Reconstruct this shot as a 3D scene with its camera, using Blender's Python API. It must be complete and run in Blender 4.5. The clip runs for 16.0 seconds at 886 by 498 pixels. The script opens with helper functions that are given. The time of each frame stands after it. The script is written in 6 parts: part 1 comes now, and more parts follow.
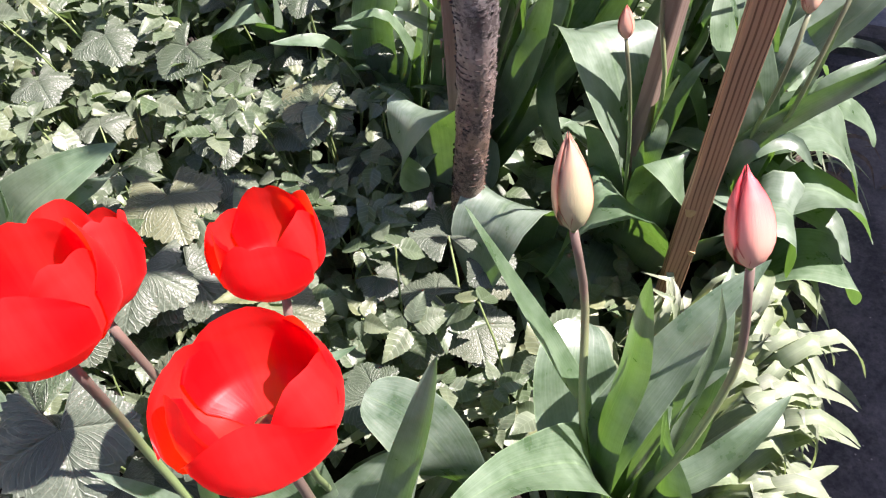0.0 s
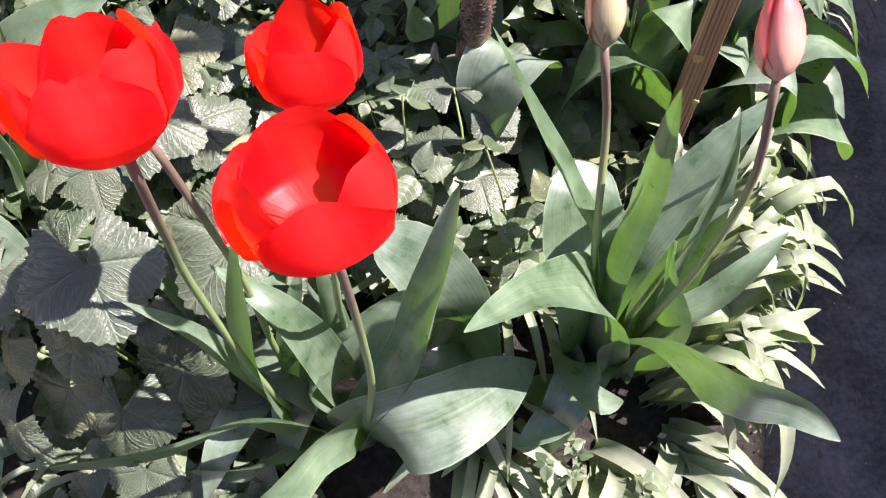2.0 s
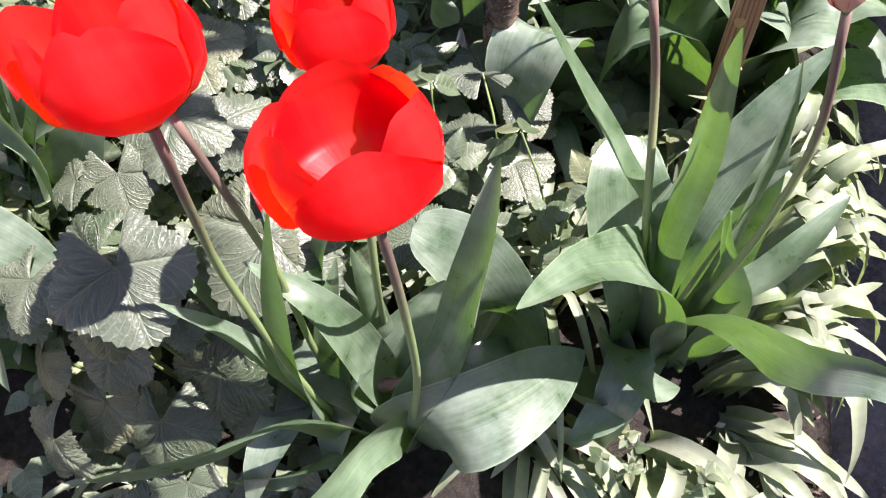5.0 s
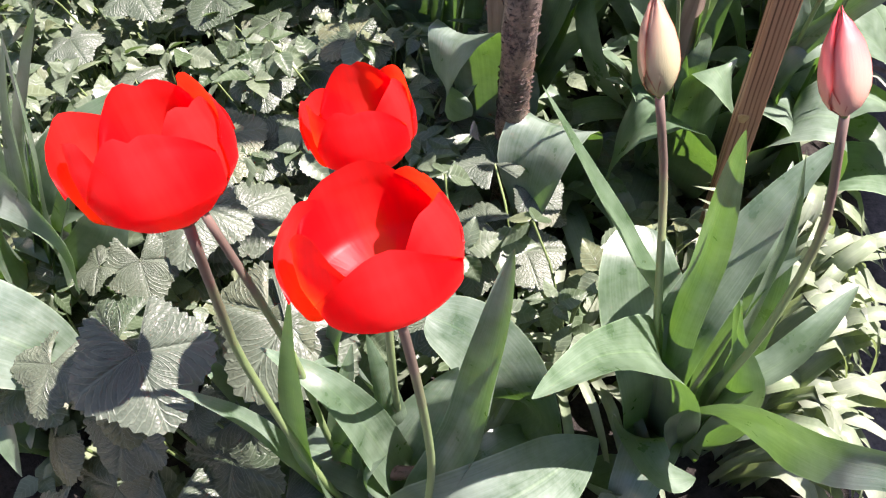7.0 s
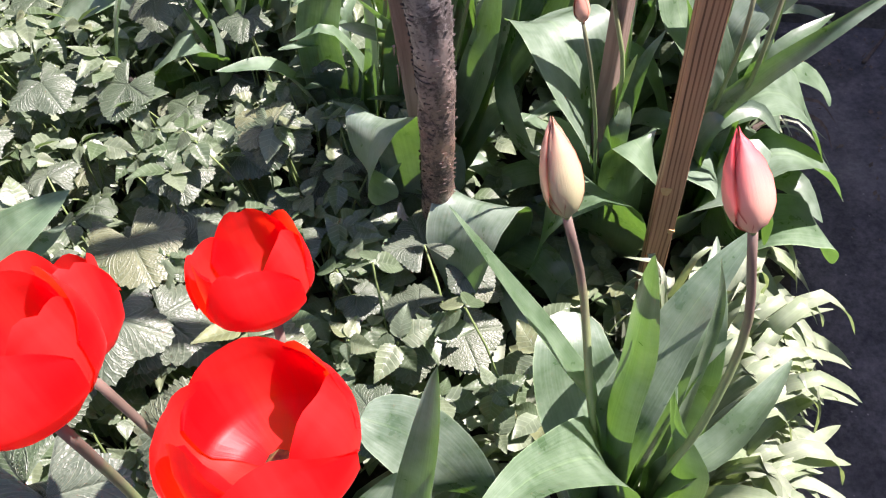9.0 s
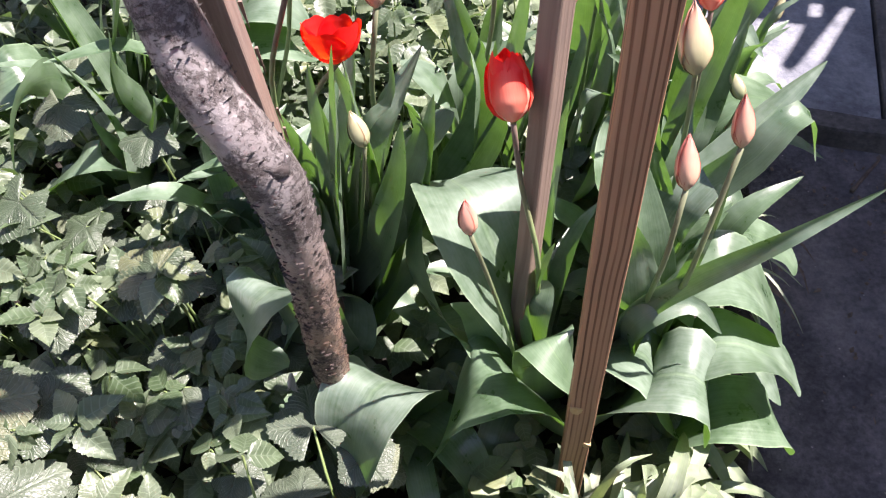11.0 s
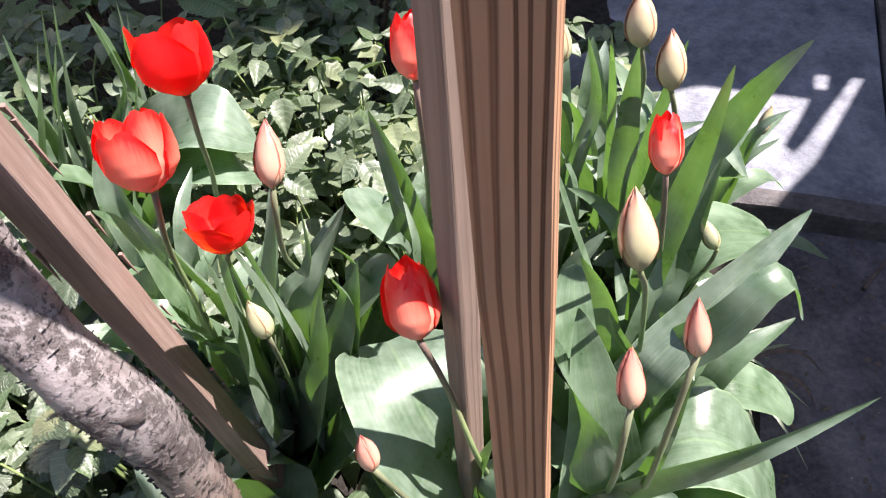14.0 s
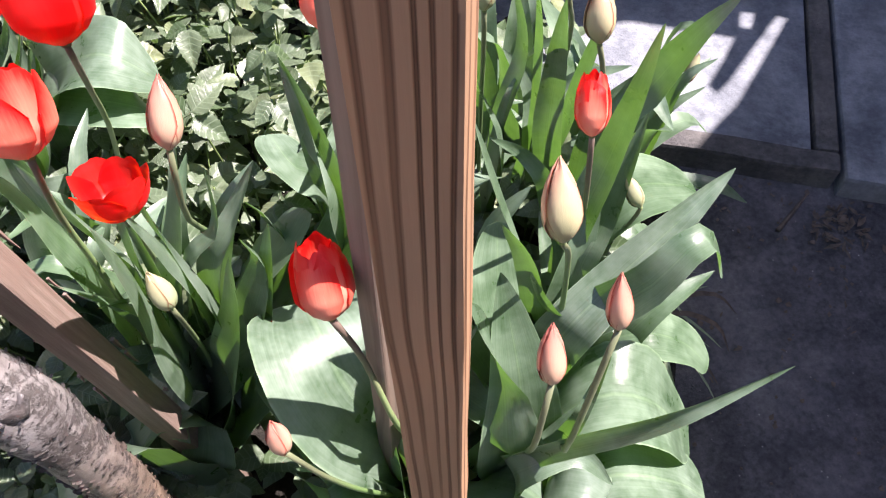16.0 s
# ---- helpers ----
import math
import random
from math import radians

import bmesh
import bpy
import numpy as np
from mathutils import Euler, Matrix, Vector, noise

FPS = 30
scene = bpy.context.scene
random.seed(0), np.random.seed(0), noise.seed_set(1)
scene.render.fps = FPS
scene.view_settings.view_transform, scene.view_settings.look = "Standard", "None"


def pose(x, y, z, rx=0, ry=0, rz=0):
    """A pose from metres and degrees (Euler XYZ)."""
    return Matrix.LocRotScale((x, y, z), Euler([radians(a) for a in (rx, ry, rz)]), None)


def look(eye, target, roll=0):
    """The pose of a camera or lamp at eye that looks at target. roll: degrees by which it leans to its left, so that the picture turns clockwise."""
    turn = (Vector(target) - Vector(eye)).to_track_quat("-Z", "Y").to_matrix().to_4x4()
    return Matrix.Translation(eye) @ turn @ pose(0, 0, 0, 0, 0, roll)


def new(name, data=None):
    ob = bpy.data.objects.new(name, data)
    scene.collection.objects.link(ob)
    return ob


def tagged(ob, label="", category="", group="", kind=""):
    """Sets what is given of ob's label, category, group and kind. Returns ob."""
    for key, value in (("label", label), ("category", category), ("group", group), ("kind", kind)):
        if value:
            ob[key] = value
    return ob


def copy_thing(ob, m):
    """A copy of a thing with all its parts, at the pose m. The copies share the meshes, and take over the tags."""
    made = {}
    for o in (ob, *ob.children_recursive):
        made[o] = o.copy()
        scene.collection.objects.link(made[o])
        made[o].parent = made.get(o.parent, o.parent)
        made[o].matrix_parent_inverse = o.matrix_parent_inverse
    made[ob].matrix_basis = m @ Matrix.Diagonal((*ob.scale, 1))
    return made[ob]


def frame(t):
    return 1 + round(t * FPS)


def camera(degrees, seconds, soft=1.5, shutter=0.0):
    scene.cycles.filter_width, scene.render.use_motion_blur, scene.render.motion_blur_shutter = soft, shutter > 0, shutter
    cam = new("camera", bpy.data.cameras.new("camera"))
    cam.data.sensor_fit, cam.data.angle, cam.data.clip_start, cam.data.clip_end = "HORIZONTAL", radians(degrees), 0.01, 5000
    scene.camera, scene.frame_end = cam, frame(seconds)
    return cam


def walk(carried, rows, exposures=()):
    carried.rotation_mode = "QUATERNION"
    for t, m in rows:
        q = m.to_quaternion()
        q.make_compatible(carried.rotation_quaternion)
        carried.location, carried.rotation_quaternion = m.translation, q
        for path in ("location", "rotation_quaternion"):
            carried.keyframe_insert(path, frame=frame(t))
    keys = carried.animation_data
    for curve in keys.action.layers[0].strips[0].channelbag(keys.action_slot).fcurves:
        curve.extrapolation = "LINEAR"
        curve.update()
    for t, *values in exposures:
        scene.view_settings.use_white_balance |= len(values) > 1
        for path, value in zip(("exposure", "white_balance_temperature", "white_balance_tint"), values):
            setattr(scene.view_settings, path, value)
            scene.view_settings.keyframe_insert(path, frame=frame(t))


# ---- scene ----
# ---------------------------------------------------------------- camera
cam = camera(60.1, 16.0, soft=1.2)
PATH = [
    (0, look((0.0865, 0.1471, 0.8918), (0.0326, 0.7068, 0.0649), -4.28)),
    (0.5, look((0.0839, 0.1485, 0.8852), (0.0744, 0.6728, 0.0337), -2.55)),
    (1, look((0.0720, 0.1320, 0.8829), (0.0607, 0.6268, 0.0140), -3.14)),
    (1.5, look((0.0585, 0.1242, 0.8816), (0.0388, 0.5835, -0.0065), -2.58)),
    (2, look((0.0567, 0.1067, 0.8847), (0.0360, 0.5420, -0.0154), -1.99)),
    (2.5, look((0.0431, 0.0905, 0.8798), (0.0154, 0.5062, -0.0293), -2.49)),
    (3, look((0.0388, 0.0877, 0.8691), (-0.0002, 0.5020, -0.0402), -4.47)),
    (3.5, look((0.0364, 0.0877, 0.8504), (-0.0124, 0.5895, -0.0132), -5.59)),
    (4, look((0.0387, 0.0864, 0.8467), (0.0074, 0.5894, -0.0170), -5.09)),
    (4.2, look((0.0493, 0.1062, 0.8500), (-0.0064, 0.5545, -0.0421), -9.04)),
    (6.3, look((0.0371, 0.0868, 0.8515), (-0.0182, 0.5783, -0.0176), -7.85)),
    (6.5, look((0.0371, 0.0941, 0.8568), (-0.0198, 0.6041, -0.0015), -8.25)),
    (7, look((0.0418, 0.0981, 0.8640), (-0.0206, 0.6412, 0.0266), -8.11)),
    (7.5, look((0.0468, 0.1041, 0.8650), (-0.0139, 0.6598, 0.0359), -8.25)),
    (8, look((0.0494, 0.1117, 0.8677), (-0.0093, 0.6794, 0.0466), -8.40)),
    (8.5, look((0.0548, 0.1295, 0.8727), (0.0178, 0.7022, 0.0538), -8.61)),
    (9, look((0.0702, 0.1534, 0.8758), (0.0673, 0.7256, 0.0557), -7.10)),
    (9.5, look((0.1082, 0.1904, 0.8883), (0.0637, 0.7794, 0.0813), -9.02)),
    (10, look((0.1407, 0.2432, 0.8865), (0.1074, 0.8293, 0.0770), -6.45)),
    (10.2, look((0.1496, 0.2623, 0.8833), (0.1245, 0.8461, 0.0718), -5.47)),
    (12.3, look((0.2276, 0.3638, 0.8765), (0.2283, 0.9773, 0.0869), -6.20)),
    (12.5, look((0.2300, 0.3676, 0.8772), (0.2281, 0.9821, 0.0883), -7.71)),
    (13, look((0.2452, 0.3945, 0.8792), (0.2295, 1.0202, 0.0993), -9.78)),
    (13.5, look((0.2592, 0.4372, 0.8809), (0.2250, 1.0514, 0.0925), -9.47)),
    (14, look((0.2633, 0.4538, 0.8823), (0.2119, 1.0712, 0.0974), -8.25)),
    (14.5, look((0.2709, 0.4672, 0.8797), (0.2246, 1.0591, 0.0750), -9.50)),
    (15, look((0.2803, 0.4779, 0.8819), (0.2498, 1.0729, 0.0787), -8.28)),
    (15.2, look((0.2811, 0.4829, 0.8816), (0.2743, 1.0720, 0.0736), -6.66)),
    (15.5, look((0.2798, 0.4890, 0.8827), (0.2816, 1.0692, 0.0682), -5.26)),
    (16, look((0.2708, 0.4895, 0.8774), (0.3057, 1.0188, 0.0297), -1.34)),
]
EXPOSURES = [(0, 1.98, 6500, 31), (7, 2.05, 6500, 31), (10.2, 2.00, 6500, 30), (12.5, 2.04, 6500, 24), (16, 2.00, 6500, 25)]
walk(cam, PATH, EXPOSURES)


# ---------------------------------------------------------------- light
world = bpy.data.worlds.new("world")
scene.world = world
world.use_nodes = True
wn = world.node_tree.nodes
sky = wn.new("ShaderNodeTexSky")
sky.sky_type = "NISHITA"
sky.sun_disc = False
SUN_AZ, SUN_EL = radians(80), radians(58)
sky.sun_elevation, sky.sun_rotation = SUN_EL, SUN_AZ
world.node_tree.links.new(sky.outputs[0], wn["Background"].inputs[0])
wn["Background"].inputs[1].default_value = 0.084

SUN_DIR = Vector((math.sin(SUN_AZ) * math.cos(SUN_EL), math.cos(SUN_AZ) * math.cos(SUN_EL), math.sin(SUN_EL)))
sun_data = bpy.data.lights.new("sun", "SUN")
sun_data.energy, sun_data.angle, sun_data.color = 5.0, radians(0.53), (1.0, 0.955, 0.88)
sun = new("sun", sun_data)
sun.matrix_world = look(SUN_DIR * 8, (0, 0, 0))

# ---------------------------------------------------------------- materials
def material(name, rough=0.5, spec=0.5):
    m = bpy.data.materials.new(name)
    m.use_nodes = True
    b = m.node_tree.nodes["Principled BSDF"]
    b.inputs["Roughness"].default_value = rough
    b.inputs["Specular IOR Level"].default_value = spec
    return m, m.node_tree, b


def node(nt, kind, **inputs):
    n = nt.nodes.new(kind)
    for key, value in inputs.items():
        n.inputs[key.replace("_", " ")].default_value = value
    return n


def noise_tex(nt, scale, detail=4.0, rough=0.55, coord="Object", stretch=None):
    tc = nt.nodes.new("ShaderNodeTexCoord")
    out = tc.outputs[coord]
    if stretch:
        mp = nt.nodes.new("ShaderNodeMapping")
        mp.inputs["Scale"].default_value = stretch
        nt.links.new(out, mp.inputs["Vector"])
        out = mp.outputs[0]
    n = node(nt, "ShaderNodeTexNoise", Scale=scale, Detail=detail, Roughness=rough)
    nt.links.new(out, n.inputs["Vector"])
    return n.outputs["Fac"]


def ramp(nt, fac, stops):
    r = nt.nodes.new("ShaderNodeValToRGB")
    e = r.color_ramp.elements
    while len(e) < len(stops):
        e.new(0.5)
    for el, (p, c) in zip(e, stops):
        el.position, el.color = p, (*c, 1)
    nt.links.new(fac, r.inputs[0])
    return r.outputs[0]


def mix(nt, fac, a, b, mode="MIX"):
    m = nt.nodes.new("ShaderNodeMix")
    m.data_type, m.blend_type = "RGBA", mode
    for sock, v in ((m.inputs[0], fac), (m.inputs[6], a), (m.inputs[7], b)):
        if isinstance(v, bpy.types.NodeSocket):
            nt.links.new(v, sock)
        else:
            sock.default_value = (*v, 1) if isinstance(v, tuple) else v
    return m.outputs[2]


def math_node(nt, op, a, b=0.0):
    m = nt.nodes.new("ShaderNodeMath")
    m.operation = op
    for sock, v in ((m.inputs[0], a), (m.inputs[1], b)):
        if isinstance(v, bpy.types.NodeSocket):
            nt.links.new(v, sock)
        else:
            sock.default_value = v
    return m.outputs[0]


def bump(nt, bsdf, height, strength, distance):
    b = node(nt, "ShaderNodeBump", Strength=strength, Distance=distance)
    nt.links.new(height, b.inputs["Height"])
    nt.links.new(b.outputs[0], bsdf.inputs["Normal"])
    return b.outputs[0]


def translucent(nt, bsdf, colour, amount, normal=None):
    t = nt.nodes.new("ShaderNodeBsdfTranslucent")
    if isinstance(colour, bpy.types.NodeSocket):
        nt.links.new(colour, t.inputs[0])
    else:
        t.inputs[0].default_value = (*colour, 1)
    if normal:
        nt.links.new(normal, t.inputs["Normal"])
    m = nt.nodes.new("ShaderNodeMixShader")
    m.inputs[0].default_value = amount
    nt.links.new(bsdf.outputs[0], m.inputs[1])
    nt.links.new(t.outputs[0], m.inputs[2])
    nt.links.new(m.outputs[0], nt.nodes["Material Output"].inputs[0])


def uv_axis(nt, axis):
    u = nt.nodes.new("ShaderNodeUVMap")
    u.uv_map = "UVMap"
    s = nt.nodes.new("ShaderNodeSeparateXYZ")
    nt.links.new(u.outputs[0], s.inputs[0])
    return s.outputs[axis]


def random_value(nt):
    return nt.nodes.new("ShaderNodeObjectInfo").outputs["Random"]


def veined_leaf(name, dark, light, through_colour, rough, amount, veins, spec=0.45, vein_depth=0.35):
    """A long leaf with parallel veins, waxy bloom and faint blotches."""
    m, nt, b = material(name, rough, spec)
    across = uv_axis(nt, 0)
    wander = math_node(nt, "ADD", math_node(nt, "MULTIPLY", across, veins * 6.283), math_node(nt, "MULTIPLY", noise_tex(nt, 14, 2), 6.0))
    lines = math_node(nt, "SINE", wander)
    fine = noise_tex(nt, 420, 3)
    broad = noise_tex(nt, 26, 4, 0.65)
    thread = noise_tex(nt, 1.0, 3, 0.6, "UV", (veins * 3.0, 2.5, 1))
    streak = math_node(nt, "ADD", math_node(nt, "MULTIPLY", thread, 0.30), math_node(nt, "MULTIPLY", broad, 0.72))
    col = ramp(nt, streak, [(0.36, dark), (0.68, light)])
    shift = ramp(nt, random_value(nt), [(0.0, (0.80, 0.88, 0.74)), (1.0, (1.08, 1.04, 1.10))])
    col = mix(nt, 1.0, col, shift, "MULTIPLY")
    rib = math_node(nt, "ABSOLUTE", math_node(nt, "SUBTRACT", across, 0.5))
    rib_col = ramp(nt, rib, [(0.0, (1.15, 1.18, 1.05)), (0.03, (1.0, 1.0, 1.0)), (0.478, (1.0, 1.0, 1.0)), (0.492, (1.6, 1.55, 1.45))])
    col = mix(nt, 1.0, col, rib_col, "MULTIPLY")
    nt.links.new(col, b.inputs["Base Color"])
    h = math_node(nt, "ADD", math_node(nt, "MULTIPLY", lines, 0.05), math_node(nt, "ADD", math_node(nt, "MULTIPLY", fine, 0.4), math_node(nt, "MULTIPLY", thread, 0.30)))
    n = bump(nt, b, h, vein_depth, 0.0006)
    rr = ramp(nt, broad, [(0.3, (rough - 0.06,) * 3), (0.7, (rough + 0.12,) * 3)])
    nt.links.new(rr, b.inputs["Roughness"])
    spots = ramp(nt, noise_tex(nt, 60, 3), [(0.35, (0.75, 0.80, 0.75)), (0.65, (1.1, 1.05, 1.0))])
    translucent(nt, b, mix(nt, 1.0, through_colour, spots, "MULTIPLY"), amount, n)
    return m


DRY = veined_leaf("withered_leaf", (0.20, 0.18, 0.16), (0.42, 0.40, 0.38), (0.2, 0.18, 0.1), 0.6, 0.1, 5)
TULIP_LEAF = veined_leaf("tulip_leaf", (0.048, 0.088, 0.046), (0.200, 0.270, 0.204), (0.130, 0.295, 0.036), 0.31, 0.28, 13, 0.72)
STRAP_LEAF = veined_leaf("daylily_leaf", (0.165, 0.210, 0.135), (0.330, 0.375, 0.280), (0.24, 0.34, 0.10), 0.34, 0.31, 7)


def make_broad_leaf(name, dark, light, through_colour, rough, amount, relief_scale, pinnate=True, spec=0.45, depth=0.5, island=False):
    m, nt, b = material(name, rough, spec)
    broad = noise_tex(nt, 30, 3)
    col = ramp(nt, broad, [(0.3, dark), (0.7, light)])
    chance = nt.nodes.new("ShaderNodeNewGeometry").outputs["Random Per Island"] if island else random_value(nt)
    shift = ramp(nt, chance, [(0.0, (0.58, 0.70, 0.50)), (0.5, (1.0, 1.0, 1.0)), (0.85, (1.25, 1.20, 1.10)), (1.0, (1.50, 1.28, 0.95))])
    col = mix(nt, 1.0, col, shift, "MULTIPLY")
    tc = nt.nodes.new("ShaderNodeTexCoord")
    v = node(nt, "ShaderNodeTexVoronoi", Scale=relief_scale)
    nt.links.new(tc.outputs["Object"], v.inputs["Vector"])
    h = math_node(nt, "MULTIPLY", v.outputs["Distance"], 0.9)
    if pinnate == "palmate":
        s = uv_axis(nt, 1)
        off = math_node(nt, "MULTIPLY", math_node(nt, "PINGPONG", uv_axis(nt, 0), 0.5), 2.0)
        mainv = ramp(nt, math_node(nt, "MULTIPLY", off, math_node(nt, "ADD", s, 0.25)), [(0.0, (1, 1, 1)), (0.05, (0, 0, 0))])
        wave = math_node(nt, "COSINE", math_node(nt, "MULTIPLY", math_node(nt, "SUBTRACT", math_node(nt, "MULTIPLY", s, 6.0), math_node(nt, "MULTIPLY", off, 5.5)), 6.283))
        groove = ramp(nt, wave, [(0.55, (0, 0, 0)), (0.98, (0.8, 0.8, 0.8))])
        lines = math_node(nt, "MAXIMUM", groove, mainv)
        col = mix(nt, math_node(nt, "MULTIPLY", lines, 0.45), col, tuple(1.9 * c for c in light))
        h = math_node(nt, "SUBTRACT", math_node(nt, "MULTIPLY", h, 0.7), lines)
    elif pinnate:
        side = math_node(nt, "ABSOLUTE", math_node(nt, "SUBTRACT", uv_axis(nt, 0), 0.5))
        wave = math_node(nt, "COSINE", math_node(nt, "MULTIPLY", math_node(nt, "SUBTRACT", math_node(nt, "MULTIPLY", uv_axis(nt, 1), 6.5), math_node(nt, "MULTIPLY", side, 2.4)), 6.283))
        groove = ramp(nt, wave, [(0.70, (0, 0, 0)), (0.98, (1, 1, 1))])
        rib = ramp(nt, side, [(0.0, (1, 1, 1)), (0.03, (0, 0, 0))])
        lines = math_node(nt, "MAXIMUM", groove, rib)
        col = mix(nt, math_node(nt, "MULTIPLY", lines, 0.30), col, tuple(1.45 * c for c in light))
        h = math_node(nt, "SUBTRACT", math_node(nt, "MULTIPLY", h, 0.5), math_node(nt, "MULTIPLY", lines, 0.35))
    nt.links.new(col, b.inputs["Base Color"])
    n = bump(nt, b, h, depth, 0.0011)
    translucent(nt, b, through_colour, amount, n)
    return m


ELDER = ((0.050, 0.070, 0.044), (0.160, 0.208, 0.134), (0.16, 0.28, 0.060))
ELDER_LEAF = make_broad_leaf("ground_cover_leaf", *ELDER, 0.40, 0.28, 340, spec=0.52, depth=0.34)
UNDER_LEAF = make_broad_leaf("low_ground_cover_leaf", *ELDER, 0.46, 0.20, 340, spec=0.40, depth=0.22, island=True)
CRINKLED_LEAF = make_broad_leaf("crinkled_leaf", (0.042, 0.059, 0.038), (0.088, 0.110, 0.078), (0.08, 0.16, 0.02), 0.42, 0.10, 420, "palmate", depth=0.6)
SHRUB_LEAF = make_broad_leaf("shrub_leaf", (0.055, 0.100, 0.045), (0.130, 0.195, 0.090), (0.11, 0.25, 0.03), 0.48, 0.2, 260, "palmate", depth=0.5)


def stem_material(name, low, high):
    m, nt, b = material(name, 0.42, 0.4)
    t = uv_axis(nt, 1)
    n = noise_tex(nt, 60, 3)
    col = ramp(nt, math_node(nt, "ADD", t, math_node(nt, "MULTIPLY", n, 0.18)), [(0.84, low), (1.12, high)])
    nt.links.new(col, b.inputs["Base Color"])
    bump(nt, b, noise_tex(nt, 500, 2), 0.2, 0.0004)
    return m


STEM = stem_material("tulip_stem", (0.165, 0.235, 0.095), (0.135, 0.098, 0.078))
STEM_FRESH = stem_material("fresh_tulip_stem", (0.120, 0.195, 0.072), (0.125, 0.140, 0.078))
STEM_GREEN = stem_material("plain_stem", (0.14, 0.20, 0.07), (0.17, 0.23, 0.09))


def red_petal():
    m, nt, b = material("red_petal", 0.38, 0.24)
    across, along = uv_axis(nt, 0), uv_axis(nt, 1)
    streaks = noise_tex(nt, 1.0, 4, 0.55, "UV", (34, 2.2, 1))
    col = ramp(nt, streaks, [(0.3, (0.50, 0.004, 0.004)), (0.7, (0.74, 0.010, 0.007))])
    mid = math_node(nt, "ABSOLUTE", math_node(nt, "SUBTRACT", across, 0.5))
    # pink bloom down the midrib, with sheen streaks painted into the colour
    bloom = ramp(nt, math_node(nt, "ADD", mid, math_node(nt, "MULTIPLY", streaks, 0.30)),
                 [(0.12, (0.72, 0.105, 0.095)), (0.36, (0.50, 0.005, 0.005))])
    col = mix(nt, 0.22, col, bloom)
    base = ramp(nt, along, [(0.03, (0.32, 0.24, 0.03)), (0.10, (1.0, 1.0, 1.0))])
    col = mix(nt, 1.0, col, base, "MULTIPLY")
    nt.links.new(col, b.inputs["Base Color"])
    n = bump(nt, b, streaks, 0.16, 0.0007)
    b.inputs["Sheen Weight"].default_value = 0.06
    b.inputs["Sheen Tint"].default_value = (1.0, 0.55, 0.55, 1)
    glow = ramp(nt, math_node(nt, "ADD", along, math_node(nt, "MULTIPLY", streaks, 0.25)), [(0.15, (1.0, 0.13, 0.008)), (0.7, (1.0, 0.050, 0.004)), (1.1, (1.0, 0.030, 0.004))])
    translucent(nt, b, glow, 0.60, n)
    return m


def blush_petal(name, base, body, top, amount, rim_weight=0.42):
    m, nt, b = material(name, 0.36, 0.42)
    across, along = uv_axis(nt, 0), uv_axis(nt, 1)
    streaks = noise_tex(nt, 1.0, 5, 0.6, "UV", (46, 3, 1))
    k = math_node(nt, "ADD", along, math_node(nt, "MULTIPLY", math_node(nt, "SUBTRACT", streaks, 0.5), 0.30))
    edge = math_node(nt, "MULTIPLY", math_node(nt, "ABSOLUTE", math_node(nt, "SUBTRACT", across, 0.5)), rim_weight)
    k = math_node(nt, "ADD", k, edge)
    col = ramp(nt, k, [(0.05, base), (0.55, body), (1.0, top)])
    rim = ramp(nt, math_node(nt, "ABSOLUTE", math_node(nt, "SUBTRACT", across, 0.5)), [(0.43, (1, 1, 1)), (0.485, (0.50, 0.18, 0.15))])
    col = mix(nt, 1.0, col, rim, "MULTIPLY")
    nt.links.new(col, b.inputs["Base Color"])
    n = bump(nt, b, streaks, 0.22, 0.0006)
    translucent(nt, b, top, amount, n)
    return m


RED = red_petal()
CORAL = blush_petal("coral_petal", (0.78, 0.47, 0.33), (0.79, 0.215, 0.140), (0.80, 0.014, 0.009), 0.36, 1.15)
PINK = blush_petal("pink_bud", (0.60, 0.40, 0.28), (0.64, 0.27, 0.215), (0.62, 0.085, 0.095), 0.22)
CREAM = blush_petal("cream_bud", (0.29, 0.31, 0.165), (0.41, 0.37, 0.22), (0.47, 0.25, 0.175), 0.20)
BLUSH = blush_petal("blush_bud", (0.51, 0.39, 0.26), (0.56, 0.32, 0.225), (0.52, 0.165, 0.125), 0.22)
GREENISH = blush_petal("green_bud", (0.25, 0.30, 0.15), (0.33, 0.34, 0.20), (0.32, 0.28, 0.16), 0.18)
m_pistil, nt_, b_ = material("pistil", 0.5)
nt_.links.new(ramp(nt_, noise_tex(nt_, 300), [(0.3, (0.03, 0.02, 0.03)), (0.7, (0.20, 0.17, 0.05))]), b_.inputs["Base Color"])
PISTIL = m_pistil


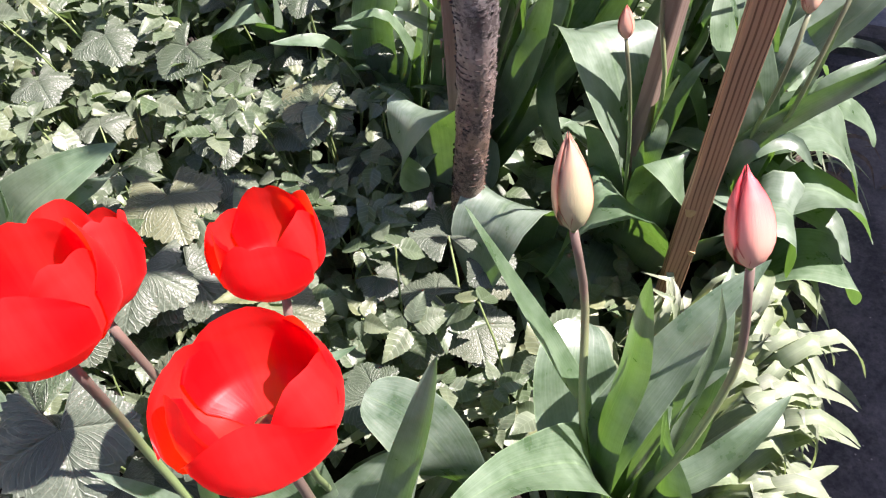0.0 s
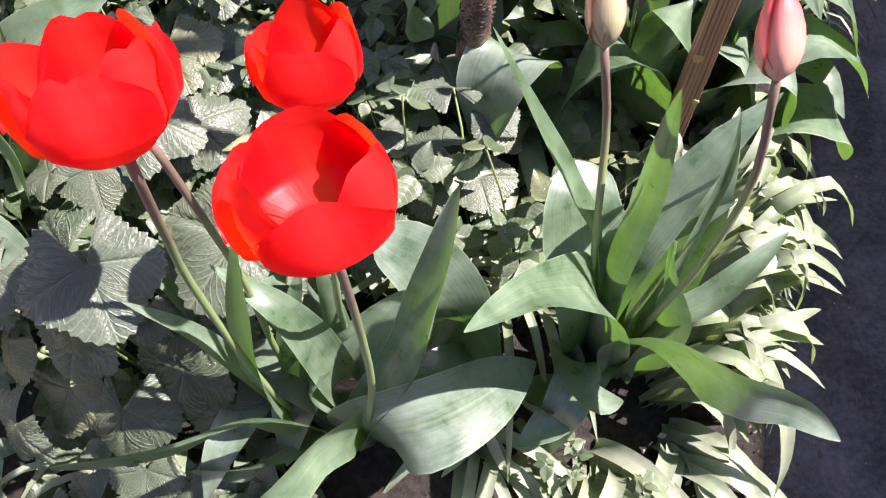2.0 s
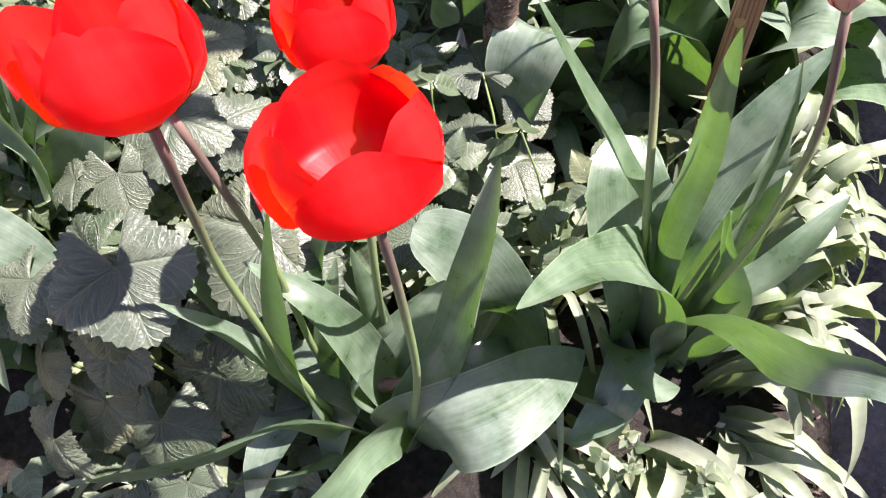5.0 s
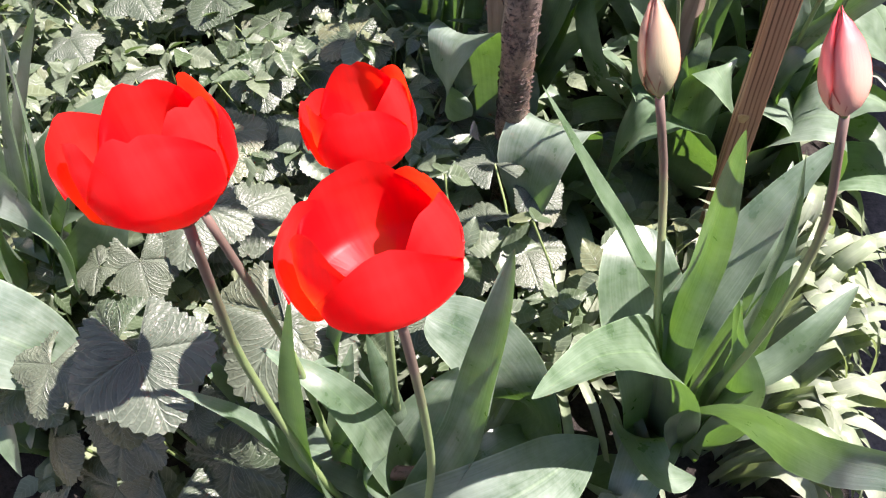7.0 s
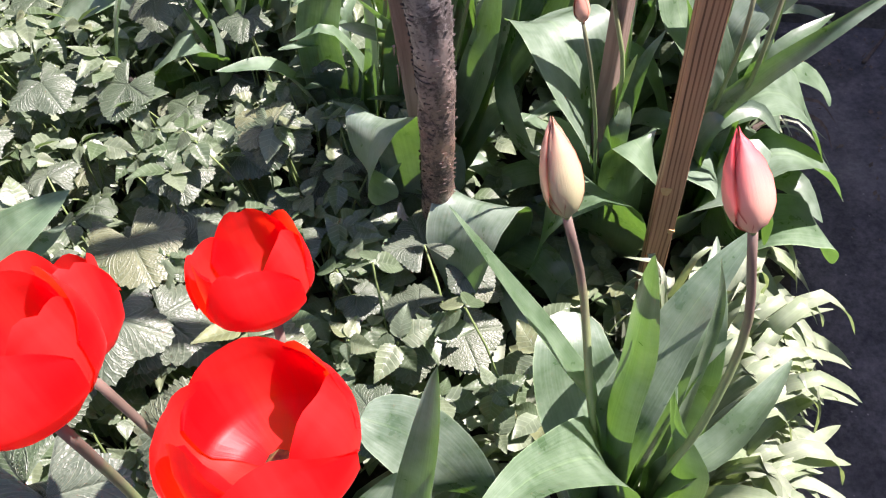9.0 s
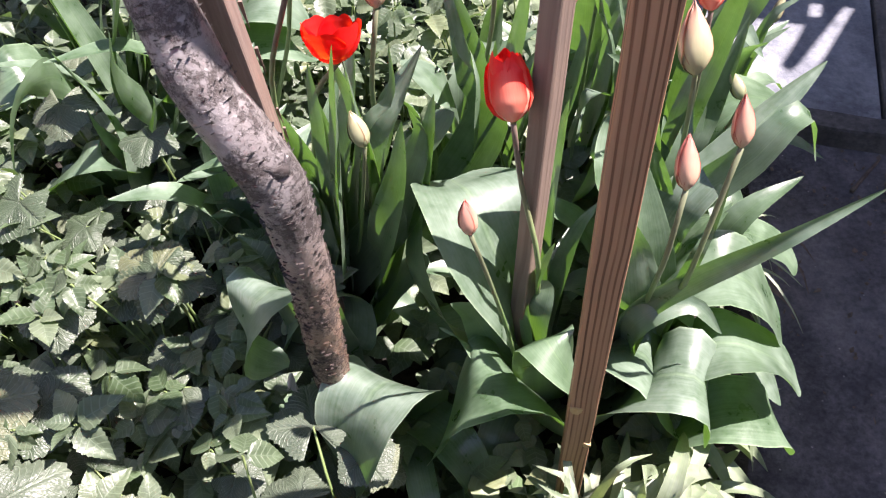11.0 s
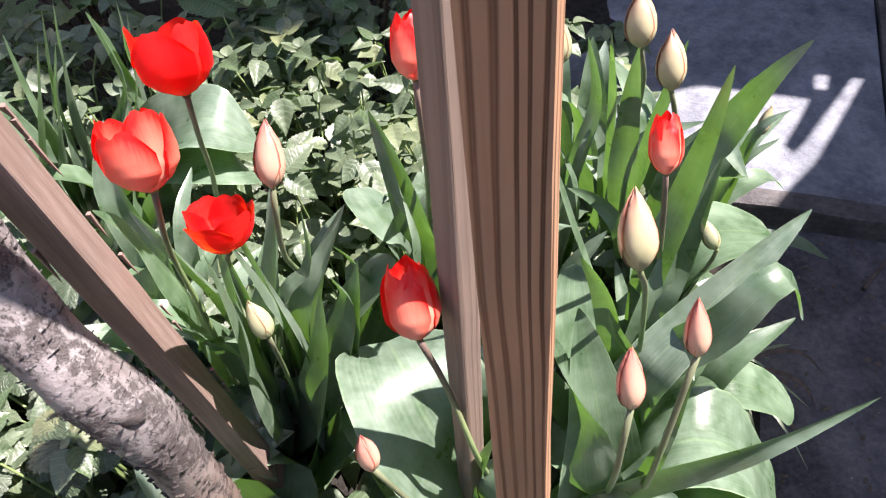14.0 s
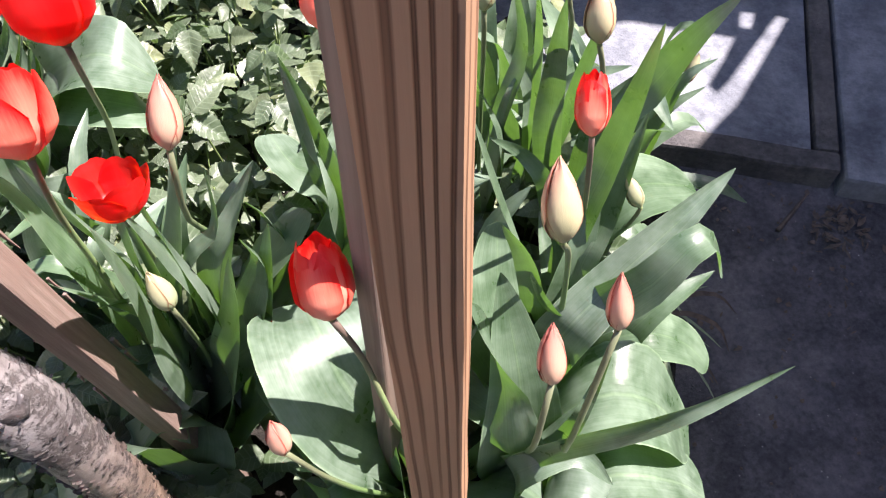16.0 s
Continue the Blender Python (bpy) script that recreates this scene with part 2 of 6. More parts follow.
def wood(name, dark, mid, light, ring, lines=0.72, fibre=0.36, short=0.03, rough=0.5):
    """Sawn softwood with uneven dark growth lines along its length, weathered."""
    m, nt, b = material(name, 0.7, 0.3)
    wander = noise_tex(nt, 5, 2, 0.5, "Object", (0.2, 0.2, 1))
    tc = nt.nodes.new("ShaderNodeTexCoord")
    mp = nt.nodes.new("ShaderNodeMapping")
    mp.inputs["Scale"].default_value = (1, 0.45, 0.006)
    nt.links.new(tc.outputs["Object"], mp.inputs[0])
    shift = nt.nodes.new("ShaderNodeVectorMath")
    shift.operation = "MULTIPLY_ADD"
    shift.inputs[1].default_value = (0.004, 0.004, 0)
    nt.links.new(wander, shift.inputs[0])
    nt.links.new(mp.outputs[0], shift.inputs[2])
    sep = nt.nodes.new("ShaderNodeSeparateXYZ")
    nt.links.new(shift.outputs[0], sep.inputs[0])
    gap = noise_tex(nt, 70, 1, 0.4, "Object", (1, 0.45, 0.02))
    turns = math_node(nt, "ADD", math_node(nt, "MULTIPLY", math_node(nt, "ADD", sep.outputs[0], sep.outputs[1]), ring * 6.283), math_node(nt, "MULTIPLY", gap, 16.0))
    rings = math_node(nt, "SINE", turns)
    grain = noise_tex(nt, 240, 5, 0.68, "Object", (1, 1, short))
    faint = ramp(nt, noise_tex(nt, 90, 2, 0.5, "Object", (1, 1, 0.05)), [(0.35, (0.25, 0.25, 0.25)), (0.62, (1, 1, 1))])
    bands = math_node(nt, "MULTIPLY", ramp(nt, rings, [(0.20, (0, 0, 0)), (0.60, (0.45, 0.45, 0.45)), (0.86, (1, 1, 1)), (1.0, (0.80, 0.80, 0.80))]), faint)
    k = math_node(nt, "ADD", math_node(nt, "MULTIPLY", bands, lines), math_node(nt, "MULTIPLY", grain, fibre))
    col = ramp(nt, k, [(0.10, light), (0.45, mid), (0.95, dark)])
    worn = ramp(nt, noise_tex(nt, 9, 4), [(0.35, (0.84, 0.86, 0.88)), (0.65, (1.05, 1.0, 0.97))])
    nt.links.new(mix(nt, 1.0, col, worn, "MULTIPLY"), b.inputs["Base Color"])
    bump(nt, b, k, rough, 0.0010)
    return m


RESIN, nt_, b_ = material("dried_resin", 0.45)
nt_.links.new(ramp(nt_, noise_tex(nt_, 200), [(0.3, (0.30, 0.19, 0.07)), (0.7, (0.40, 0.28, 0.13))]), b_.inputs["Base Color"])
STAKE_WOOD = wood("stake_wood", (0.062, 0.027, 0.013), (0.200, 0.106, 0.056), (0.345, 0.208, 0.120), 235)
GREY_WOOD = wood("grey_stake_wood", (0.136, 0.100, 0.078), (0.180, 0.137, 0.108), (0.225, 0.174, 0.140), 190, 0.45, 0.6)
OLD_WOOD = wood("old_stake_wood", (0.095, 0.064, 0.050), (0.180, 0.134, 0.110), (0.280, 0.222, 0.190), 150, 0.14, 0.95, 0.07, 1.0)


def bark_material(name, tone, ground=0.40):
    """Young cherry bark: silvery skin above, brown ringed skin near the ground, dark torn patches and pale flecks."""
    m, nt, b = material(name, 0.36, 0.5)
    base = noise_tex(nt, 45, 5, 0.6)
    rings = noise_tex(nt, 1.0, 5, 0.7, "Object", (30, 30, 150))
    blot = noise_tex(nt, 48, 4, 0.65)
    torn = noise_tex(nt, 190, 6, 0.85)
    flakes = noise_tex(nt, 260, 4, 0.7)
    silver = ramp(nt, base, [(0.3, (0.190 * tone, 0.166 * tone, 0.158 * tone)), (0.7, (0.400 * tone, 0.372 * tone, 0.362 * tone))])
    brown = ramp(nt, base, [(0.3, (0.190 * tone, 0.118 * tone, 0.082 * tone)), (0.7, (0.430 * tone, 0.305 * tone, 0.225 * tone))])
    tc = nt.nodes.new("ShaderNodeTexCoord")
    sep = nt.nodes.new("ShaderNodeSeparateXYZ")
    nt.links.new(tc.outputs["Object"], sep.inputs[0])
    high = ramp(nt, math_node(nt, "ADD", sep.outputs[2], math_node(nt, "MULTIPLY", blot, 0.12)), [(ground, (0, 0, 0)), (ground + 0.16, (1, 1, 1))])
    col = mix(nt, high, brown, silver)
    scar = ramp(nt, math_node(nt, "MULTIPLY", rings, math_node(nt, "ADD", blot, 0.45)), [(0.590, (0, 0, 0)), (0.66, (1, 1, 1))])
    rip = ramp(nt, math_node(nt, "ADD", math_node(nt, "MULTIPLY", torn, 0.72), math_node(nt, "MULTIPLY", noise_tex(nt, 24, 3), 0.50)), [(0.598, (0, 0, 0)), (0.672, (1, 1, 1))])
    dark = math_node(nt, "MAXIMUM", scar, rip)
    col = mix(nt, math_node(nt, "MULTIPLY", dark, 0.86), col, (0.036, 0.027, 0.024))
    pale = ramp(nt, flakes, [(0.58, (0, 0, 0)), (0.72, (1, 1, 1))])
    col = mix(nt, math_node(nt, "MULTIPLY", pale, 0.40), col, (0.44 * tone, 0.40 * tone, 0.38 * tone))
    nt.links.new(col, b.inputs["Base Color"])
    nt.links.new(ramp(nt, dark, [(0.0, (0.34, 0.34, 0.34)), (1.0, (0.75, 0.75, 0.75))]), b.inputs["Roughness"])
    h = math_node(nt, "ADD", math_node(nt, "MULTIPLY", dark, -0.5), math_node(nt, "ADD", math_node(nt, "MULTIPLY", flakes, 0.7), math_node(nt, "MULTIPLY", rings, 0.5)))
    bump(nt, b, h, 0.8, 0.0016)
    return m


BARK = bark_material("cherry_bark", 0.62)
KNOT_BARK = bark_material("scarred_cherry_bark", 0.30, -0.5)
BARK_DARK = bark_material("loose_cherry_bark", 0.22)


def soil_material():
    m, nt, b = material("dark_soil", 0.95, 0.15)
    col = ramp(nt, noise_tex(nt, 90, 6, 0.7), [(0.3, (0.010, 0.009, 0.008)), (0.75, (0.050, 0.045, 0.038))])
    nt.links.new(col, b.inputs["Base Color"])
    bump(nt, b, noise_tex(nt, 140, 6, 0.7), 1.0, 0.006)
    return m


def concrete(name, low, high, speck):
    m, nt, b = material(name, 0.88, 0.25)
    broad = noise_tex(nt, 5, 5, 0.6)
    fine = noise_tex(nt, 130, 5, 0.7)
    col = ramp(nt, math_node(nt, "ADD", math_node(nt, "MULTIPLY", broad, 0.6), math_node(nt, "MULTIPLY", fine, 0.4)),
               [(0.36, low), (0.62, high)])
    tc = nt.nodes.new("ShaderNodeTexCoord")
    v = node(nt, "ShaderNodeTexVoronoi", Scale=95.0)
    nt.links.new(tc.outputs["Object"], v.inputs["Vector"])
    dots = ramp(nt, v.outputs["Distance"], [(0.06, (1, 1, 1)), (0.14, (0, 0, 0))])
    patchy = ramp(nt, noise_tex(nt, 22, 3), [(0.52, (0, 0, 0)), (0.62, (1, 1, 1))])
    k = math_node(nt, "MULTIPLY", math_node(nt, "MULTIPLY", dots, patchy), 0.6)
    col = mix(nt, k, col, speck)
    worn = ramp(nt, noise_tex(nt, 17, 6, 0.7), [(0.40, (0.72, 0.72, 0.74)), (0.60, (1.18, 1.16, 1.14))])
    nt.links.new(mix(nt, 1.0, col, worn, "MULTIPLY"), b.inputs["Base Color"])
    bump(nt, b, math_node(nt, "ADD", fine, math_node(nt, "MULTIPLY", dots, 0.4)), 0.85, 0.003)
    return m


SOIL = soil_material()
PAVING = concrete("paving_concrete", (0.024, 0.024, 0.029), (0.122, 0.116, 0.126), (0.40, 0.38, 0.36))
SLAB = concrete("slab_concrete", (0.104, 0.114, 0.132), (0.205, 0.220, 0.245), (0.27, 0.28, 0.30))
RIM = concrete("rim_concrete", (0.050, 0.048, 0.048), (0.125, 0.120, 0.118), (0.20, 0.19, 0.18))
WALL = concrete("pale_render", (0.42, 0.39, 0.35), (0.52, 0.49, 0.45), (0.36, 0.33, 0.30))


# ---------------------------------------------------------------- mesh tools
def mesh_from(name, verts, faces, mat, uvs=None, smooth=True):
    me = bpy.data.meshes.new(name)
    me.from_pydata([tuple(v) for v in verts], [], faces)
    me.materials.append(mat)
    if uvs is not None:
        layer = me.uv_layers.new(name="UVMap")
        idx = np.empty(len(me.loops), dtype=np.int32)
        me.loops.foreach_get("vertex_index", idx)
        layer.data.foreach_set("uv", np.asarray(uvs, dtype=np.float32)[idx].ravel())
    if smooth:
        me.polygons.foreach_set("use_smooth", [True] * len(me.polygons))
    me.update()
    return me


def part(name, mesh, parent, label="", m=None):
    ob = new(name, mesh)
    ob.parent = parent
    if m is not None:
        ob.matrix_basis = m
    return tagged(ob, label) if label else ob


def thing(name, at, label, category, group="", kind=""):
    ob = new(name)
    ob.empty_display_size = 0.02
    ob.matrix_basis = Matrix.Translation(at)
    return tagged(ob, label, category, group, kind)


def spline(points, n):
    """A smooth curve through the points, at n even steps, with its parameter 0..1."""
    p = [Vector(q) for q in points]
    if len(p) == 2:
        p = [p[0], (p[0] + p[1]) / 2, p[1]]
    p = [p[0] * 2 - p[1]] + p + [p[-1] * 2 - p[-2]]
    dense = []
    for i in range(1, len(p) - 2):
        a, b, c, d = p[i - 1:i + 3]
        for k in range(12):
            t = k / 12
            dense.append(0.5 * ((2 * b) + (c - a) * t + (2 * a - 5 * b + 4 * c - d) * t * t + (3 * b - a - 3 * c + d) * t ** 3))
    dense.append(p[-2])
    cum = [0.0]
    for a, b in zip(dense, dense[1:]):
        cum.append(cum[-1] + (b - a).length)
    out, j = [], 0
    for i in range(n):
        s = cum[-1] * i / (n - 1)
        while j < len(cum) - 2 and cum[j + 1] < s:
            j += 1
        f = (s - cum[j]) / max(cum[j + 1] - cum[j], 1e-9)
        out.append(dense[j].lerp(dense[j + 1], min(max(f, 0), 1)))
    return out, cum[-1]


def grid_faces(nu, nv, wrap=False):
    f = []
    for i in range(nu - 1):
        for j in range(nv - 1):
            a = i * nv + j
            f.append((a, a + 1, a + nv + 1, a + nv))
        if wrap:
            a = i * nv + nv - 1
            f.append((a, i * nv, (i + 1) * nv, a + nv))
    return f


def tube(name, points, radius, mat, sides=9, n=16, rough=0.0, cap=True):
    """A round stem; radius is one number or a function of 0..1."""
    pts, _ = spline(points, n)
    rad = radius if callable(radius) else (lambda t: radius)
    verts, uvs = [], []
    side = Vector((1, 0, 0.13)).normalized()
    for i, q in enumerate(pts):
        tan = (pts[min(i + 1, n - 1)] - pts[max(i - 1, 0)]).normalized()
        side = (side - tan * side.dot(tan)).normalized()
        up = tan.cross(side)
        for k in range(sides):
            a = 2 * math.pi * k / sides
            r = rad(i / (n - 1))
            if rough:
                r *= 1 + rough * noise.noise(q * 40 + Vector((math.cos(a), math.sin(a), 0)) * 1.3)
            verts.append(q + side * math.cos(a) * r + up * math.sin(a) * r)
            uvs.append((k / sides, i / (n - 1)))
    faces = grid_faces(n, sides, True)
    if cap:
        faces.append(tuple(range(sides))[::-1])
        faces.append(tuple((n - 1) * sides + k for k in range(sides)))
    return mesh_from(name, verts, faces, mat, uvs)


def blade(name, points, width, mat, fold=0.5, widest=0.45, tipness=1.0, up=(0, 0, 1), wave=0.0, twist=0.0,
          base=0.5, nu=26, nv=9, seed=0.0):
    """A long leaf along a curve: channelled across, narrow at the base, pointed at the tip."""
    line, length = spline(points, 101)
    verts, uvs = [], []
    normal = Vector(up)
    for i in range(nu):
        t = 1 - (1 - i / (nu - 1)) ** 1.6
        at = min(99, int(t * 100))
        q = line[at].lerp(line[at + 1], t * 100 - at)
        tan = (line[min(at + 4, 100)] - line[max(at - 3, 0)]).normalized()
        normal = (normal * 0.75 + Vector(up) * 0.25)
        normal = (normal - tan * normal.dot(tan))
        if normal.length < 1e-4:
            normal = tan.orthogonal()
        normal.normalize()
        nrm = Matrix.Rotation(twist * t, 3, tan) @ normal
        side = tan.cross(nrm)
        if t < widest:
            w = base + (1 - base) * math.sin(0.5 * math.pi * t / widest)
        else:
            k = (t - widest) / (1 - widest)
            w = (1 - k ** (1.7 + tipness * 0.3)) ** (0.75 * tipness)
        w = max(w, 0.015) * width * 0.5 * (1 + 0.035 * math.sin(11 * t + seed * 2))
        fo = fold * (1.0 - 0.45 * t)
        for j in range(nv):
            v = 2 * j / (nv - 1) - 1
            ang = fo * abs(v)
            lift = math.sin(ang) * abs(v)
            wob = wave * width * (math.sin(t * 9 + seed + v * 1.2) + 0.5 * math.sin(t * 19 + seed * 3 - v)) * abs(v) ** 2
            verts.append(q + side * (v * w * math.cos(ang * 0.8)) + nrm * (lift * w + wob * min(1, 4 * (1 - t))))
            uvs.append((j / (nv - 1), t))
    return mesh_from(name, verts, grid_faces(nu, nv), mat, uvs)


def frame_of(axis):
    """A turn that takes z to the axis and keeps x near the world's x."""
    z = Vector(axis).normalized()
    x = (Vector((1, 0, 0)) - z * z.x).normalized()
    return Matrix((x, z.cross(x), z)).transposed()


def profile(stops, t):
    for (a, x), (b, y) in zip(stops, stops[1:]):
        if t <= b:
            k = (t - a) / (b - a)
            k = k * k * (3 - 2 * k) * 0.5 + k * 0.5
            return x + (y - x) * k
    return stops[-1][1]


CUP = [(0, 0.10), (0.06, 0.36), (0.18, 0.72), (0.36, 0.98), (0.55, 1.03), (0.75, 1.02), (0.9, 0.97), (1.0, 0.90)]
WIDE = [(0, 0.10), (0.06, 0.36), (0.18, 0.68), (0.36, 0.92), (0.55, 1.06), (0.75, 1.16), (0.9, 1.22), (1.0, 1.22)]
EGG = [(0, 0.10), (0.06, 0.45), (0.18, 0.80), (0.36, 1.00), (0.55, 0.99), (0.75, 0.92), (0.9, 0.76), (1.0, 0.58)]
CLOSED = [(0, 0.12), (0.05, 0.48), (0.15, 0.80), (0.32, 1.0), (0.5, 0.97), (0.68, 0.78), (0.84, 0.46), (0.95, 0.17), (1.0, 0.05)]


def petal(name, shape, height, radius, angle, half, mat, lift=1.0, spiral=0.0, blunt=3.4, wave=0.03, seed=0.0, curl=0.0, nu=15, nv=13):
    """One petal of a bud: a shell that follows the shape, drawn in to its tip."""
    verts, uvs = [], []
    for i in range(nu):
        t = 1 - (1 - i / (nu - 1)) ** 1.35
        r = profile(shape, t) * radius
        w = max(0.02, half * (0.42 + 0.58 * min(1, t / 0.35)) * (1 - t ** blunt) ** 0.5)
        for j in range(nv):
            v = 2 * j / (nv - 1) - 1
            a = angle + v * w
            rr = r * lift * (1 + spiral * v + 0.02 * math.sin(5 * v + seed))
            rr += radius * wave * math.sin(4.2 * t + 6 * v + seed) * t
            z = height * (t - 0.04 * v * v * t + 0.02 * math.sin(seed * 3 + 4 * v) * t)
            verts.append(Vector((rr * math.cos(a), rr * math.sin(a), z)))
            uvs.append((j / (nv - 1), t))
    return mesh_from(name, verts, grid_faces(nu, nv), mat, uvs)


def cup_petal(name, shape, height, radius, angle, half, mat, lift=1.0, seed=0.0, round_top=0.55, bulge=0.0, notch=0.0, flare=0.05, nu=21, nv=19):
    """One broad petal of an open cup with a rounded rim that dips a little or folds in."""
    verts, uvs = [], []
    for i in range(nu):
        u = i / (nu - 1)
        w = half * (0.45 + 0.55 * min(1, u / 0.3) ** 0.7)
        for j in range(nv):
            v = math.sin(math.pi * 0.5 * (2 * j / (nv - 1) - 1))
            drop = round_top * abs(v) ** 2.2
            drop += notch * math.exp(-(v / 0.16) ** 2) - 0.025 * math.sin(5 * v + seed)
            t = u * (1 - drop * u * u)
            r = profile(shape, t) * radius
            a = angle + v * w
            rr = r * lift * (1 + 0.03 * v) + bulge * radius * max(0, u - 0.45) ** 2 * (1.2 - v * v)
            rr += radius * (0.022 * math.sin(3.1 * u + 4 * v + seed) * u + 0.030 * (1 - v * v) * math.sin(math.pi * u))
            rr += radius * 0.012 * math.cos(9 * v + seed) * u * u + radius * flare * max(0, u - 0.86) / 0.14
            verts.append(Vector((rr * math.cos(a), rr * math.sin(a), height * t)))
            uvs.append((j / (nv - 1), t))
    return mesh_from(name, verts, grid_faces(nu, nv), mat, uvs)


def bloom(parent, at, axis, style, height, radius, mat, label, turn=0.0, seed=0):
    """A flower or bud head: a core with its petals, set on the stem's end."""
    rnd = random.Random(seed)
    rot = frame_of(axis).to_4x4()
    m = Matrix.Translation(at) @ rot
    core = tube("core", [(0, 0, -0.001), (0, 0, height * 0.10), (0, 0, height * (0.34 if style != "bud" else 0.12))],
                lambda t: radius * (0.14 + 0.05 * math.sin(t * 3)), PISTIL if style != "bud" else STEM_GREEN, 8, 6)
    head = part("bud" if style == "bud" else "flower", core, parent, label, m)
    if style == "bud":
        for k in range(3):
            a = turn + k * 2.094
            part("petal", petal("petal", CLOSED, height, radius, a, 1.16, mat, 1.0, 0.085, 7.0, 0.004, rnd.random() * 6), head)
        for k in range(3):
            a = turn + 1.047 + k * 2.094
            part("petal", petal("petal", CLOSED, height * 0.965, radius, a, 1.0, mat, 0.90, 0.03, 7.0, 0.004, rnd.random() * 6), head)
        return head
    shape = {"cup": CUP, "wide": WIDE, "egg": EGG}[style]
    for ring, (half, lift, h) in enumerate(((0.90, 1.04, 0.97), (0.94, 0.94, 1.05))):
        for k in range(3):
            a = turn + k * 2.094 + ring * 1.047 + rnd.uniform(-0.06, 0.06)
            tall = rnd.uniform(0.90, 1.06) if style != "egg" else rnd.uniform(0.96, 1.04)
            part("petal", cup_petal("petal", shape, height * h * tall, radius * rnd.uniform(0.96, 1.05), a, half, mat, lift, rnd.random() * 6,
                                    0.42 if style != "egg" else 0.20, rnd.uniform(-0.34, 0.16) if style != "egg" else -0.1, rnd.choice((0, 0, 0.05, 0.08))), head)
    return head


def tulip(label, foot, stem, leaves, head=None, low=3, extra=4, group="tulips in the bed", stem_r=0.0029):
    """A tulip plant: stem points from the head down, leaves as a curve and a width each."""
    root = thing("tulip", foot, label, "tulip", group)
    o = Vector(foot)
    if stem:
        top_down = [Vector(p) - o for p in stem] + [Vector((0, 0, -0.02))]
        part("stem", tube("stem", top_down[::-1], lambda t: stem_r * (1.15 - 0.3 * t), STEM_FRESH if head and head[0] == "bud" and foot[1] > 0.5 else STEM, 10, 22), root)
    tilt = Vector((-0.45, -0.75, -0.3)) if foot[1] > 0.5 else Vector((0, 0, 0))
    for k, (pts, width, *opt) in enumerate(leaves):
        width *= 1.22 if foot[1] > 0.7 and foot[0] < 0.1 and width < 0.06 else 1.0
        q = [Vector(p) - o for p in pts]
        first = Vector((q[0].x * 0.25, q[0].y * 0.25, min(q[0].z * 0.3, 0.04) - 0.03))
        mid = q[len(q) // 2]
        inward = Vector((-mid.x, -mid.y, 0))
        inward = inward.normalized() if inward.length > 1e-5 else Vector((0, -1, 0))
        o2 = dict(fold=0.38, wave=0.05, seed=k * 1.7, base=0.35, widest=0.5, up=tuple(inward * 0.5 + Vector((0, 0, 1)) + tilt))
        if opt:
            o2.update(opt[0])
        part("leaf", blade("leaf", [first] + q, width, TULIP_LEAF, **o2), root)
    rng = random.Random(int(abs(foot[0] * 733) + abs(foot[1] * 411)))
    for k in range(low):
        a, reach, top = rng.uniform(0, 6.28), rng.uniform(0.07, 0.13), rng.uniform(0.06, 0.17)
        d = Vector((math.cos(a), math.sin(a), 0))
        q = [Vector((0, 0, -0.02)), d * reach * 0.3 + Vector((0, 0, top * 0.8)), d * reach + Vector((0, 0, top)), d * reach * 1.5 + Vector((0, 0, top * rng.uniform(0.3, 0.8)))]
        part("leaf", blade("leaf", q, rng.uniform(0.03, 0.06), TULIP_LEAF, fold=0.3, wave=0.06, seed=k, base=0.4, nu=16, nv=7), root)
    for k in range(extra):
        a, reach, top = rng.uniform(0, 6.28), rng.uniform(0.03, 0.10), rng.uniform(0.20, 0.38)
        d = Vector((math.cos(a), math.sin(a), 0))
        q = [Vector((0, 0, -0.02)), d * reach * 0.25 + Vector((0, 0, top * 0.45)), d * reach * 0.7 + Vector((0, 0, top * 0.85)),
             d * reach * rng.uniform(1.2, 1.8) + Vector((0, 0, top * rng.uniform(0.85, 1.1)))]
        part("leaf", blade("leaf", q, rng.uniform(0.028, 0.05), TULIP_LEAF, fold=0.4, wave=0.05, seed=k, base=0.4, nu=18, nv=7,
                           up=tuple(d * -0.6 + Vector((0, 0, 1)))), root)
    if head:
        style, axis, h, r, mat, lab, *turn = head
        at = Vector(stem[0]) - o
        bloom(root, at, axis, style, h, r, mat, lab, turn[0] if turn else 0.0, int(abs(foot[0] * 991) + abs(foot[1] * 577)))
    return root

# ---------------------------------------------------------------- setting
def box_mesh(name, lo, hi, mat, bevel=0.0, cuts=0, jitter=0.0):
    bm = bmesh.new()
    bmesh.ops.create_cube(bm, size=1.0)
    size = [b - a for a, b in zip(lo, hi)]
    for v in bm.verts:
        v.co = Vector([lo[i] + (v.co[i] + 0.5) * size[i] for i in range(3)])
    if bevel:
        bmesh.ops.bevel(bm, geom=bm.edges[:], offset=bevel, segments=2, affect="EDGES", profile=0.6)
    if cuts:
        bmesh.ops.subdivide_edges(bm, edges=bm.edges[:], cuts=cuts, use_grid_fill=True)
    if jitter:
        for v in bm.verts:
            v.co += noise.noise_vector(v.co * 9) * jitter
    me = bpy.data.meshes.new(name)
    bm.to_mesh(me)
    bm.free()
    me.materials.append(mat)
    return me


def bed_edge(y):
    """Where the bed meets the paving."""
    return 0.395 + 0.21 * max(0, y - 0.2) - 0.03 * math.sin(y * 5)


